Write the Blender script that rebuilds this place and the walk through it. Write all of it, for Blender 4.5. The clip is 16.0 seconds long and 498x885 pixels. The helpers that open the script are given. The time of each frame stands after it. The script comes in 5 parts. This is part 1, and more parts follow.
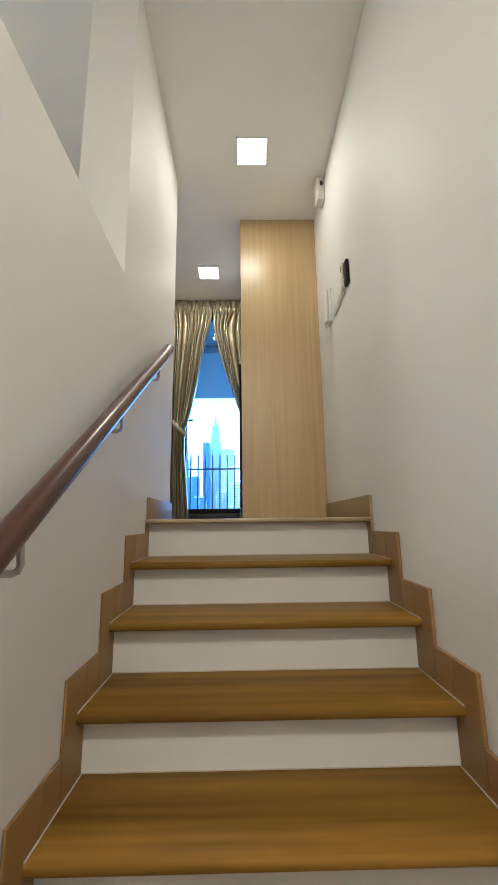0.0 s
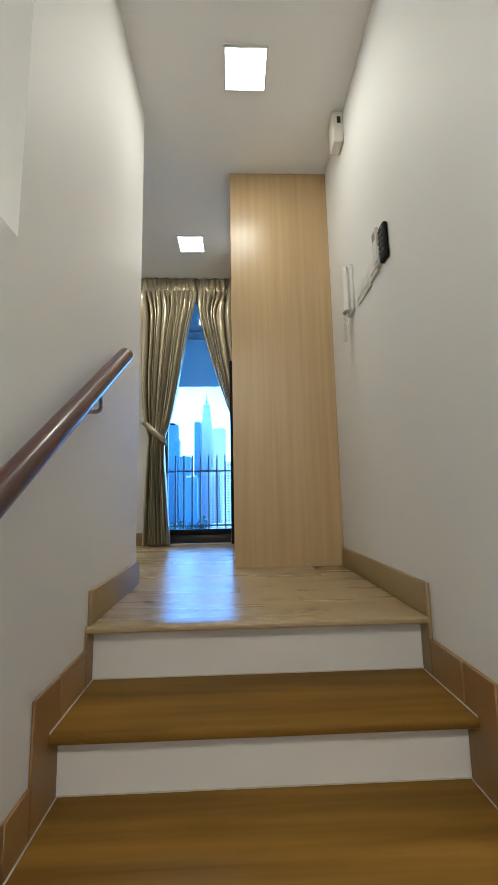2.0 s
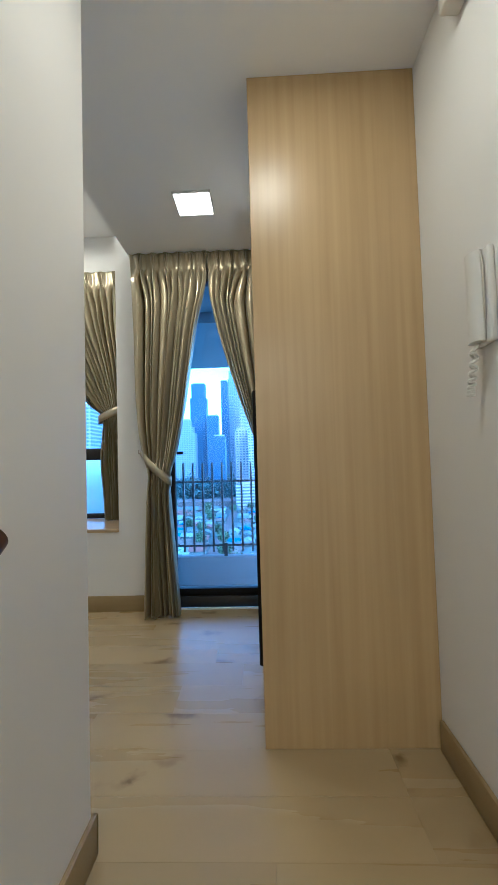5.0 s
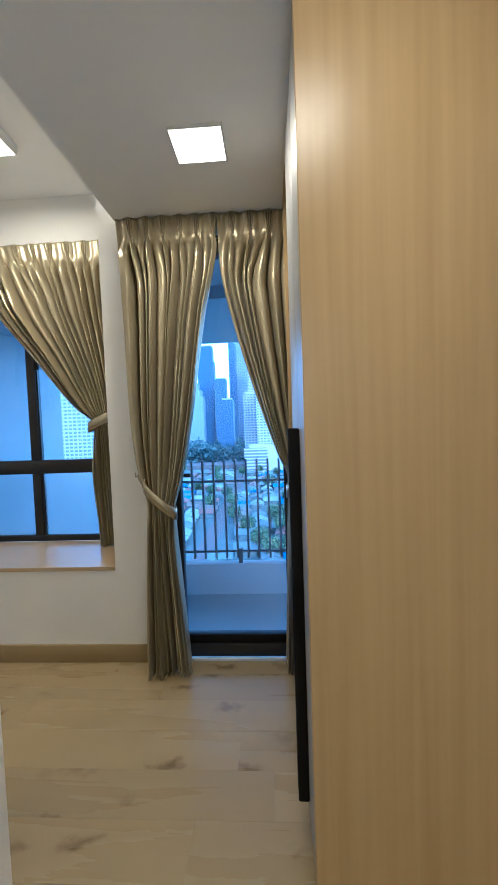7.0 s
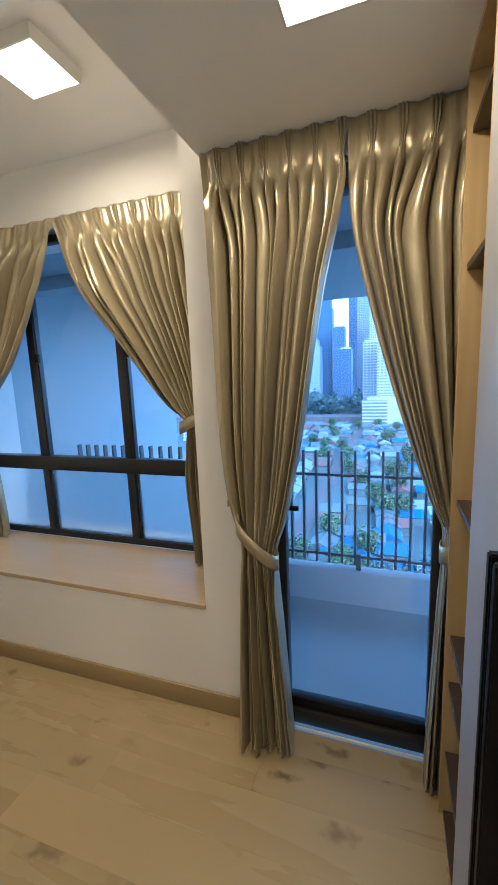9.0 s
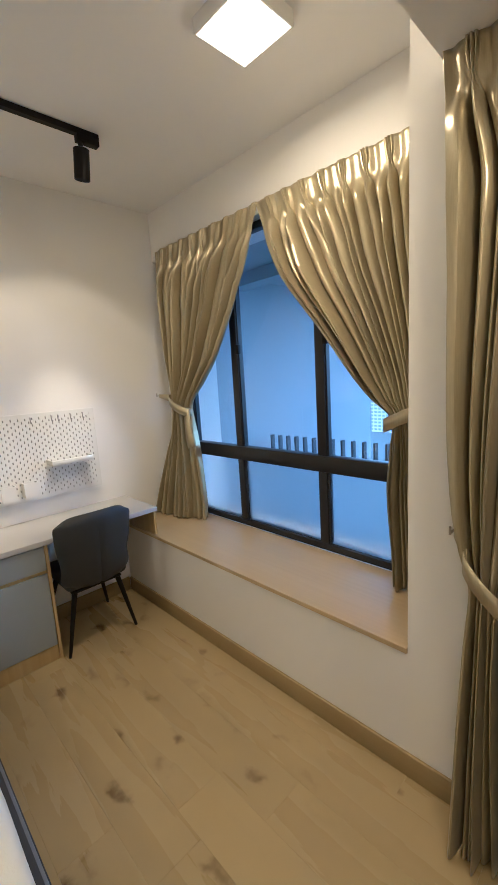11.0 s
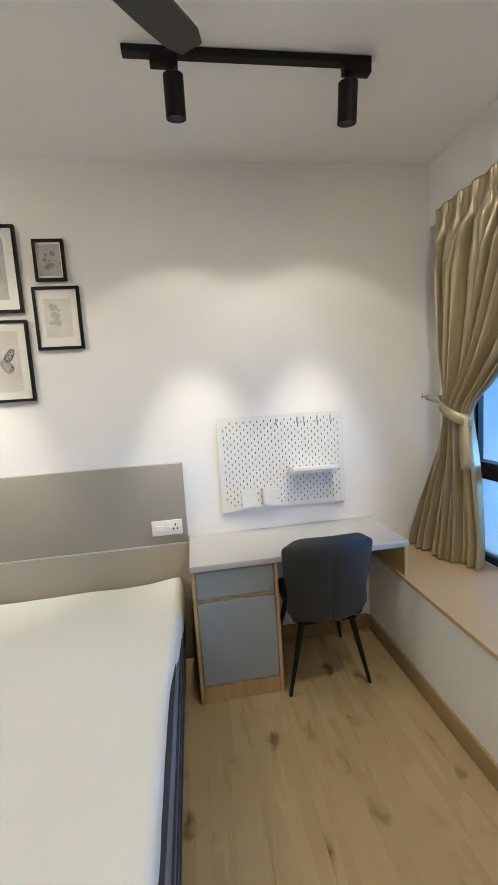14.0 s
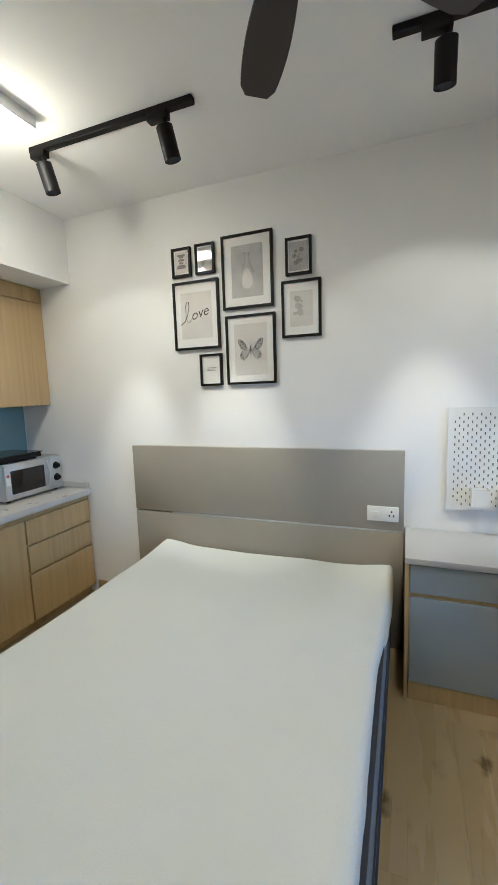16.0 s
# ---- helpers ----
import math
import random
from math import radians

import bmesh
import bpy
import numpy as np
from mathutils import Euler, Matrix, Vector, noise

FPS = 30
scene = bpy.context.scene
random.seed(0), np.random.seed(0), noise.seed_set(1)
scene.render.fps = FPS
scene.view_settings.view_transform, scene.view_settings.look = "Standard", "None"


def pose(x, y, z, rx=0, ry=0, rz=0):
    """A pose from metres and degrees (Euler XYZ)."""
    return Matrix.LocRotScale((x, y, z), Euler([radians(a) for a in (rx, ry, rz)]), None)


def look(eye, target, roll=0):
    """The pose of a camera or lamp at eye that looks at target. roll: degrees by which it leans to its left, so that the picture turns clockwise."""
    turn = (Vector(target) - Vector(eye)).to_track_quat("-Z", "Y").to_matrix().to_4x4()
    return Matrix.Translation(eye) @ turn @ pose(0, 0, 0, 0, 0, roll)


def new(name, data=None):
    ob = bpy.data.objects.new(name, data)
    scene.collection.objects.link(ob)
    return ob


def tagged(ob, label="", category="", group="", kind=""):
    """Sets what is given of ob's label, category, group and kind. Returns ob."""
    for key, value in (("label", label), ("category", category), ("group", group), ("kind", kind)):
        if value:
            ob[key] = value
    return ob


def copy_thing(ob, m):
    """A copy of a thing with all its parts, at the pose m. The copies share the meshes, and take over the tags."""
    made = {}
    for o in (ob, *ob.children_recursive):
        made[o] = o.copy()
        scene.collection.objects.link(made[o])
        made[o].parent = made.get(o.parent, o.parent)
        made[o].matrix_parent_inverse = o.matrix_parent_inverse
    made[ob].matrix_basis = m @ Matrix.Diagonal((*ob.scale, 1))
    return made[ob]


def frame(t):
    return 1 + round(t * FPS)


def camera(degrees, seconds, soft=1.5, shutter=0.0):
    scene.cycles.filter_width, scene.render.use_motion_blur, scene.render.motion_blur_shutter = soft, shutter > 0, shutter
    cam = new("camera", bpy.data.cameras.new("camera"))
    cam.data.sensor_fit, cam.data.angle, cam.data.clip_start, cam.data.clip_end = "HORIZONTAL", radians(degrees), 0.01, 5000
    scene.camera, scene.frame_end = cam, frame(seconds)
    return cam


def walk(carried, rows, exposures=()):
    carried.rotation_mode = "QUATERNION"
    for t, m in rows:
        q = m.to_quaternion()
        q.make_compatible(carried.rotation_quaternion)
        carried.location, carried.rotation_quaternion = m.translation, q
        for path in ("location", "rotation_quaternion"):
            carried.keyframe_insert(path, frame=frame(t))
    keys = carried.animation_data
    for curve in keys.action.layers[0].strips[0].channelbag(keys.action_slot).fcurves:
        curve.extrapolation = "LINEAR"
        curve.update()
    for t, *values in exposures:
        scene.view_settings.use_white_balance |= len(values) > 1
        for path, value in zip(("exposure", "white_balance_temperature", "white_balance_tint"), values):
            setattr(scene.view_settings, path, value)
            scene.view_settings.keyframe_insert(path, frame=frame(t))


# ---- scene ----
cam = camera(63.4, 16.0)
PATH = [
    (0, (-0.021, 0.070, -0.016), (0.011, 2.032, 0.370), -0.7),
    (0.5, (-0.007, 0.207, 0.068), (0.035, 2.173, 0.436), -0.9),
    (1, (0.003, 0.345, 0.216), (0.058, 2.313, 0.566), -0.9),
    (1.5, (-0.037, 0.528, 0.294), (0.033, 2.503, 0.604), -1),
    (2, (-0.020, 0.664, 0.358), (0.054, 2.642, 0.641), -1.1),
    (2.5, (0.044, 0.800, 0.511), (0.092, 2.785, 0.755), -1.3),
    (3, (0.002, 0.969, 0.550), (0.041, 2.954, 0.789), -1.3),
    (3.5, (-0.005, 1.101, 0.668), (0.000, 3.090, 0.870), -1.4),
    (6, (-0.011, 1.758, 1.167), (-0.089, 3.756, 1.158), -1.7),
    (6.5, (-0.068, 1.892, 1.26), (-0.152, 3.889, 1.201), -1.8),
    (7, (-0.095, 2.022, 1.305), (-0.207, 4.016, 1.203), -2),
    (7.5, (-0.069, 2.171, 1.409), (-0.249, 4.158, 1.259), -2.2),
    (8, (-0.1, 2.318, 1.424), (-0.38, 4.287, 1.213), -2.1),
    (8.5, (-0.164, 2.540, 1.524), (-0.625, 4.466, 1.245), -2.1),
    (9, (-0.186, 2.632, 1.559), (-0.853, 4.490, 1.239), -2.3),
    (9.5, (-0.188, 2.729, 1.567), (-1.123, 4.465, 1.23), -2.5),
    (10, (-0.228, 2.780, 1.558), (-1.378, 4.382, 1.224), -2.8),
    (10.2, (-0.264, 2.796, 1.558), (-1.483, 4.346, 1.224), -2.9),
    (12.3, (-0.551, 3.000, 1.553), (-2.251, 4.023, 1.297), -4.8),
    (12.5, (-0.59, 3.036, 1.531), (-2.334, 3.985, 1.291), -4.9),
    (13, (-0.736, 3.065, 1.521), (-2.568, 3.834, 1.296), -4.6),
    (13.5, (-0.823, 3.090, 1.524), (-2.741, 3.611, 1.295), -4.1),
    (14, (-0.843, 3.130, 1.531), (-2.811, 3.402, 1.298), -3.8),
    (14.5, (-0.821, 3.131, 1.523), (-2.807, 3.135, 1.287), -3.4),
    (15, (-0.787, 3.064, 1.501), (-2.758, 2.807, 1.28), -2.9),
    (15.5, (-0.768, 3.011, 1.538), (-2.691, 2.521, 1.284), -2.5),
    (16, (-0.773, 3.049, 1.53), (-2.623, 2.332, 1.279), -1.9),
]
walk(cam, [(t, look(eye, target, roll)) for t, eye, target, roll in PATH],
     [(0.0, 1.8, 3570, 7), (2.0, 1.6, 3510, 7), (3.5, 1.47, 3440, 6), (6.1, 1.38, 3530, 7), (7.2, 1.44, 3610, 8), (8.3, 1.38, 3640, 9), (9.0, 1.5, 3900, 10), (9.5, 1.56, 4010, 11), (10.0, 1.56, 4010, 11), (12.4, 1.57, 3920, 11), (13.2, 1.66, 3920, 11), (14.3, 1.68, 3640, 8), (15.0, 1.56, 3580, 7), (16.0, 1.44, 3530, 6)])

# ---- world, sun, lights ----
world = bpy.data.worlds.new("world")
scene.world = world
world.use_nodes = True
wn = world.node_tree.nodes
sky = wn.new("ShaderNodeTexSky")
sky.sky_type, sky.sun_disc = "NISHITA", False
sky.sun_elevation, sky.sun_rotation = radians(38), radians(150)
sky.air_density, sky.dust_density, sky.ozone_density = 1.0, 5.0, 1.0
wl = world.node_tree.links
# thin bright cloud over the blue, thickest in the haze low down
tcw, sepw, cloud = wn.new("ShaderNodeTexCoord"), wn.new("ShaderNodeSeparateXYZ"), wn.new("ShaderNodeTexNoise")
cloud.inputs["Scale"].default_value, cloud.inputs["Detail"].default_value = 2.2, 6
wl.new(tcw.outputs["Generated"], sepw.inputs[0])
wl.new(tcw.outputs["Generated"], cloud.inputs["Vector"])
low = wn.new("ShaderNodeMapRange")
low.inputs["From Min"].default_value, low.inputs["From Max"].default_value = 0.07, 0.40
low.inputs["To Min"].default_value, low.inputs["To Max"].default_value = 0.75, -0.35
wl.new(sepw.outputs["Z"], low.inputs["Value"])
cover = wn.new("ShaderNodeMath")
cover.operation, cover.use_clamp = "ADD", True
wl.new(low.outputs["Result"], cover.inputs[0])
wl.new(cloud.outputs["Fac"], cover.inputs[1])
haze = wn.new("ShaderNodeMix")
haze.data_type = "RGBA"
haze.inputs["B"].default_value = (9.8, 12.2, 12.8, 1)
wl.new(cover.outputs[0], haze.inputs["Factor"])
wl.new(sky.outputs[0], haze.inputs["A"])
wl.new(haze.outputs["Result"], wn["Background"].inputs[0])
wn["Background"].inputs[1].default_value = 0.15
sun = new("sun", bpy.data.lights.new("sun", "SUN"))
sun.data.energy, sun.data.angle, sun.data.color = 0.5, radians(14), (1.0, 0.96, 0.9)
sun.matrix_world = look((60, -110, 98), (0, 0, 0))

LAMP = (1.0, 0.575, 0.205)


def area_lamp(x, y, z, size, watts):
    ob = new("lamp_light", bpy.data.lights.new("lamp_light", "AREA"))
    ob.data.size, ob.data.energy, ob.data.color = size, watts, LAMP
    ob.location = (x, y, z)
    return ob


def spot_lamp(eye, target, watts, cone, blend):
    ob = new("spot_light", bpy.data.lights.new("spot_light", "SPOT"))
    ob.data.energy, ob.data.spot_size, ob.data.spot_blend = watts, radians(cone), blend
    ob.data.shadow_soft_size, ob.data.color = 0.025, (1.0, 0.59, 0.225)
    ob.matrix_world = look(eye, target)
    return ob


area_lamp(0.057, 2.275, 2.33, 0.18, 2.6)
area_lamp(0.057, -1.4, 2.33, 0.18, 20.0)
area_lamp(-0.332, 3.572, 2.33, 0.18, 3.6)
area_lamp(-1.492, 4.008, 2.724, 0.22, 4.9)
area_lamp(-2.168, 1.363, 2.724, 0.22, 3.8)


def opal_glow(x, y, watts):
    """The light that a surface-mounted opal fitting throws sideways."""
    ob = new("opal_light", bpy.data.lights.new("opal_light", "POINT"))
    ob.data.energy, ob.data.color, ob.data.shadow_soft_size = watts, LAMP, 0.06
    ob.location = (x, y, 2.57)
    return ob


opal_glow(-1.492, 4.008, 0.25)
opal_glow(-2.168, 1.363, 4.2)
SPOTS = ((3.165, 2.70), (3.83, 2.70), (2.045, 2.70), (1.34, 2.70))
for sy, sz in SPOTS:
    spot_lamp((-2.484, sy, 2.544), (-2.752, sy, 1.9), 31, 36, 0.95)
    spot_lamp((-2.484, sy, 2.54), (-2.645, sy, 1.9), 3.9, 112, 0.35)

FAN, FAN_R, FAN_TURN = (-1.69, 2.84, 2.50), 0.55, 137

# ---- materials ----


def nodes_of(name):
    m = bpy.data.materials.new(name)
    m.use_nodes = True
    t = m.node_tree
    return m, t.nodes, t.links, t.nodes["Principled BSDF"]


def mat(name, base, rough=0.5, metal=0.0, var=0.08, scale=3.0, bump=0.05, bscale=90.0, coat=0.0, rvar=0.1, piece=0.0):
    """Plain surface with broad blotches, fine grain and fine relief."""
    m, n, l, p = nodes_of(name)
    tc = n.new("ShaderNodeTexCoord")
    a, b = n.new("ShaderNodeTexNoise"), n.new("ShaderNodeTexNoise")
    a.inputs["Scale"].default_value, a.inputs["Detail"].default_value = scale, 6
    b.inputs["Scale"].default_value, b.inputs["Detail"].default_value = bscale, 4
    for q in (a, b):
        l.new(tc.outputs["Object"], q.inputs["Vector"])
    mix = n.new("ShaderNodeMix")
    mix.data_type = "RGBA"
    mix.inputs["A"].default_value = (*[c * (1 - var) for c in base], 1)
    mix.inputs["B"].default_value = (*[min(1, c * (1 + var)) for c in base], 1)
    l.new(a.outputs["Fac"], mix.inputs["Factor"])
    out = mix.outputs["Result"]
    if piece:
        info, hsv = n.new("ShaderNodeObjectInfo"), n.new("ShaderNodeHueSaturation")
        mr = n.new("ShaderNodeMapRange")
        mr.inputs["To Min"].default_value, mr.inputs["To Max"].default_value = 1 - piece, 1 + piece
        l.new(info.outputs["Random"], mr.inputs["Value"])
        l.new(mr.outputs["Result"], hsv.inputs["Value"])
        l.new(out, hsv.inputs["Color"])
        out = hsv.outputs["Color"]
    l.new(out, p.inputs["Base Color"])
    mr = n.new("ShaderNodeMapRange")
    mr.inputs["To Min"].default_value, mr.inputs["To Max"].default_value = max(0.02, rough - rvar), min(1, rough + rvar)
    l.new(a.outputs["Fac"], mr.inputs["Value"])
    l.new(mr.outputs["Result"], p.inputs["Roughness"])
    p.inputs["Metallic"].default_value = metal
    p.inputs["Coat Weight"].default_value = coat
    if bump:
        bp = n.new("ShaderNodeBump")
        bp.inputs["Strength"].default_value, bp.inputs["Distance"].default_value = bump, 0.004
        l.new(b.outputs["Fac"], bp.inputs["Height"])
        l.new(bp.outputs["Normal"], p.inputs["Normal"])
    return m


def wood(name, light, dark, along, rough=0.4, grain=1.0, knots=0.0, piece=0.0, coat=0.0, cross=18.0):
    """Wood or wood print: streaks stretched along one axis, fine pores, broad tone, and knots where wanted."""
    m, n, l, p = nodes_of(name)
    tc, info = n.new("ShaderNodeTexCoord"), n.new("ShaderNodeObjectInfo")
    off = n.new("ShaderNodeVectorMath")
    off.operation = "MULTIPLY_ADD"
    off.inputs[1].default_value = (1, 1, 1)
    comb = n.new("ShaderNodeVectorMath")
    comb.operation = "SCALE"
    comb.inputs[0].default_value = (13.7, 7.3, 5.1)
    l.new(info.outputs["Random"], comb.inputs["Scale"])
    l.new(tc.outputs["Object"], off.inputs[0])
    l.new(comb.outputs["Vector"], off.inputs[2])

    def stretched(cross_scale, long_scale, detail, dist):
        mp = n.new("ShaderNodeMapping")
        sc = [cross_scale] * 3
        sc["xyz".index(along)] = long_scale
        mp.inputs["Scale"].default_value = sc
        l.new(off.outputs["Vector"], mp.inputs["Vector"])
        q = n.new("ShaderNodeTexNoise")
        q.inputs["Scale"].default_value, q.inputs["Detail"].default_value = 1.0, detail
        q.inputs["Distortion"].default_value = dist
        l.new(mp.outputs["Vector"], q.inputs["Vector"])
        return q

    broad, streak, pore = stretched(cross * 0.22, 0.6, 4, 0.3), stretched(cross * 2.2, 0.9, 6, 0.25), stretched(cross * 9, 9.0, 3, 0.0)
    add = n.new("ShaderNodeMath")
    add.operation = "MULTIPLY_ADD"
    add.inputs[1].default_value = 0.55
    l.new(streak.outputs["Fac"], add.inputs[0])
    half = n.new("ShaderNodeMath")
    half.operation = "MULTIPLY"
    half.inputs[1].default_value = 0.45
    l.new(broad.outputs["Fac"], half.inputs[0])
    l.new(half.outputs[0], add.inputs[2])
    ramp = n.new("ShaderNodeValToRGB")
    ramp.color_ramp.elements[0].position, ramp.color_ramp.elements[1].position = 0.5 - 0.18 / grain, 0.5 + 0.18 / grain
    ramp.color_ramp.elements[0].color, ramp.color_ramp.elements[1].color = (*dark, 1), (*light, 1)
    l.new(add.outputs[0], ramp.inputs["Fac"])
    out = ramp.outputs["Color"]
    if knots:
        wob, mp = n.new("ShaderNodeTexNoise"), n.new("ShaderNodeMapping")
        wob.inputs["Scale"].default_value, wob.inputs["Detail"].default_value = 11.0, 4
        l.new(off.outputs["Vector"], wob.inputs["Vector"])
        sc = [8.6] * 3
        sc["xyz".index(along)] = 4.5
        mp.inputs["Scale"].default_value = sc
        l.new(off.outputs["Vector"], mp.inputs["Vector"])
        warp = n.new("ShaderNodeVectorMath")
        warp.operation = "MULTIPLY_ADD"
        warp.inputs[1].default_value = (1.2, 1.2, 0.0)
        l.new(wob.outputs["Color"], warp.inputs[0])
        l.new(mp.outputs["Vector"], warp.inputs[2])
        v = n.new("ShaderNodeTexVoronoi")
        v.inputs["Scale"].default_value = 1.0
        l.new(warp.outputs["Vector"], v.inputs["Vector"])
        kr = n.new("ShaderNodeValToRGB")
        e = kr.color_ramp.elements
        e[0].position, e[0].color = 0.03, (1, 1, 1, 1)
        e[1].position, e[1].color = 0.36, (0, 0, 0, 1)
        kr.color_ramp.interpolation = "EASE"
        l.new(v.outputs["Distance"], kr.inputs["Fac"])
        gate, some = n.new("ShaderNodeMapRange"), n.new("ShaderNodeMath")
        gate.inputs["From Min"].default_value, gate.inputs["From Max"].default_value = 0.34, 0.58
        l.new(v.outputs["Color"], gate.inputs["Value"])
        some.operation = "MULTIPLY"
        l.new(kr.outputs["Color"], some.inputs[0])
        l.new(gate.outputs["Result"], some.inputs[1])
        km = n.new("ShaderNodeMix")
        km.data_type, km.blend_type = "RGBA", "MULTIPLY"
        km.inputs["B"].default_value = (1 - knots, 1 - knots * 1.08, 1 - knots * 1.2, 1)
        l.new(some.outputs[0], km.inputs["Factor"])
        l.new(out, km.inputs["A"])
        out = km.outputs["Result"]
    if piece:
        hsv, mr = n.new("ShaderNodeHueSaturation"), n.new("ShaderNodeMapRange")
        mr.inputs["To Min"].default_value, mr.inputs["To Max"].default_value = 1 - piece, 1 + piece
        l.new(info.outputs["Random"], mr.inputs["Value"])
        l.new(mr.outputs["Result"], hsv.inputs["Value"])
        l.new(out, hsv.inputs["Color"])
        out = hsv.outputs["Color"]
    l.new(out, p.inputs["Base Color"])
    mr = n.new("ShaderNodeMapRange")
    mr.inputs["To Min"].default_value, mr.inputs["To Max"].default_value = rough - 0.06, rough + 0.08
    l.new(streak.outputs["Fac"], mr.inputs["Value"])
    l.new(mr.outputs["Result"], p.inputs["Roughness"])
    p.inputs["Coat Weight"].default_value, p.inputs["Coat Roughness"].default_value = coat, 0.15
    bp = n.new("ShaderNodeBump")
    bp.inputs["Strength"].default_value, bp.inputs["Distance"].default_value = 0.08, 0.002
    l.new(pore.outputs["Fac"], bp.inputs["Height"])
    l.new(bp.outputs["Normal"], p.inputs["Normal"])
    return m


def satin(name, base, dark):
    m, n, l, p = nodes_of(name)
    tc, a = n.new("ShaderNodeTexCoord"), n.new("ShaderNodeTexNoise")
    mp = n.new("ShaderNodeMapping")
    mp.inputs["Scale"].default_value = (340, 340, 14)
    l.new(tc.outputs["Object"], mp.inputs["Vector"])
    l.new(mp.outputs["Vector"], a.inputs["Vector"])
    a.inputs["Scale"].default_value, a.inputs["Detail"].default_value = 1.0, 3
    mix = n.new("ShaderNodeMix")
    mix.data_type = "RGBA"
    mix.inputs["A"].default_value, mix.inputs["B"].default_value = (*dark, 1), (*base, 1)
    l.new(a.outputs["Fac"], mix.inputs["Factor"])
    l.new(mix.outputs["Result"], p.inputs["Base Color"])
    p.inputs["Roughness"].default_value, p.inputs["Metallic"].default_value = 0.33, 0.5
    p.inputs["Anisotropic"].default_value = 0.5
    p.inputs["Sheen Weight"].default_value, p.inputs["Sheen Roughness"].default_value = 0.06, 0.4
    bp = n.new("ShaderNodeBump")
    bp.inputs["Strength"].default_value, bp.inputs["Distance"].default_value = 0.1, 0.001
    l.new(a.outputs["Fac"], bp.inputs["Height"])
    l.new(bp.outputs["Normal"], p.inputs["Normal"])
    return m


def glass(name, tint=(1, 1, 1), frost=0.0):
    m, n, l, p = nodes_of(name)
    n.remove(p)
    tr, gl, lw, mx = n.new("ShaderNodeBsdfTransparent"), n.new("ShaderNodeBsdfGlossy"), n.new("ShaderNodeLayerWeight"), n.new("ShaderNodeMixShader")
    tr.inputs[0].default_value, gl.inputs["Roughness"].default_value, lw.inputs[0].default_value = (*tint, 1), 0.01, 0.5
    pw, ma = n.new("ShaderNodeMath"), n.new("ShaderNodeMath")
    pw.operation, ma.operation = "POWER", "MULTIPLY_ADD"
    pw.inputs[1].default_value, ma.inputs[1].default_value, ma.inputs[2].default_value = 5.0, 0.8, 0.03
    l.new(lw.outputs["Facing"], pw.inputs[0])
    l.new(pw.outputs[0], ma.inputs[0])
    l.new(ma.outputs[0], mx.inputs[0])
    l.new(tr.outputs[0], mx.inputs[1])
    l.new(gl.outputs[0], mx.inputs[2])
    l.new(mx.outputs[0], n["Material Output"].inputs[0])
    return m


def frosted(name):
    m, n, l, p = nodes_of(name)
    p.inputs["Base Color"].default_value = (0.92, 0.95, 0.97, 1)
    p.inputs["Transmission Weight"].default_value, p.inputs["Roughness"].default_value, p.inputs["IOR"].default_value = 1.0, 0.55, 1.15
    return m


def glow(name, colour, strength):
    m, n, l, p = nodes_of(name)
    p.inputs["Base Color"].default_value, p.inputs["Emission Color"].default_value = (0.9, 0.9, 0.9, 1), (*colour, 1)
    p.inputs["Emission Strength"].default_value = strength
    return m


PAINT = mat("wall_paint", (0.80, 0.795, 0.775), 0.62, var=0.02, scale=1.4, bump=0.06, bscale=160)
CEIL = mat("ceiling_paint", (0.88, 0.875, 0.86), 0.75, var=0.02, scale=1.2, bump=0.05, bscale=150)
RISER = mat("riser_paint", (0.75, 0.74, 0.72), 0.4, var=0.03, scale=3, bump=0.05, bscale=70)
TREAD = wood("tread_wood", (0.275, 0.158, 0.002), (0.11, 0.060, 0.001), "x", 0.3, grain=1.2, piece=0.08, cross=9)
TREAD.node_tree.nodes["Principled BSDF"].inputs["Specular IOR Level"].default_value = 0.06
SKIRT = wood("skirting_wood", (0.33, 0.205, 0.045), (0.25, 0.148, 0.03), "y", 0.42, grain=0.6)
SKIRT_V = wood("skirting_upright_wood", (0.31, 0.188, 0.042), (0.235, 0.136, 0.028), "z", 0.42, grain=0.6)
BASEB = wood("baseboard_oak", (0.33, 0.255, 0.105), (0.27, 0.205, 0.08), "x", 0.45, grain=0.6)
PLANK = wood("laminate_oak", (0.40, 0.318, 0.144), (0.35, 0.276, 0.124), "x", 0.27, grain=0.45, knots=0.68, piece=0.05, cross=4)
VENEER = wood("oak_veneer", (0.53, 0.405, 0.172), (0.385, 0.283, 0.107), "z", 0.31, grain=0.85, cross=17)
VENEER_X = wood("oak_veneer_flat", (0.51, 0.405, 0.225), (0.44, 0.345, 0.18), "x", 0.33, grain=0.7, cross=22)
RAILW = wood("handrail_wood", (0.07, 0.022, 0.011), (0.04, 0.012, 0.006), "y", 0.3, coat=0.3)
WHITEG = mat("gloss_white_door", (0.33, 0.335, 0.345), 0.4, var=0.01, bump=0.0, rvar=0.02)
BLACK = mat("black_powder_coat", (0.006, 0.006, 0.0065), 0.5, var=0.15, bump=0.05, bscale=400)
BLACK.node_tree.nodes["Principled BSDF"].inputs["Specular IOR Level"].default_value = 0.2
RAILM = mat("grey_railing_paint", (0.09, 0.10, 0.11), 0.5, var=0.1, bump=0.0)
ALU = mat("dark_aluminium", (0.022, 0.022, 0.024), 0.38, metal=0.3, var=0.1, bump=0.03, bscale=300)
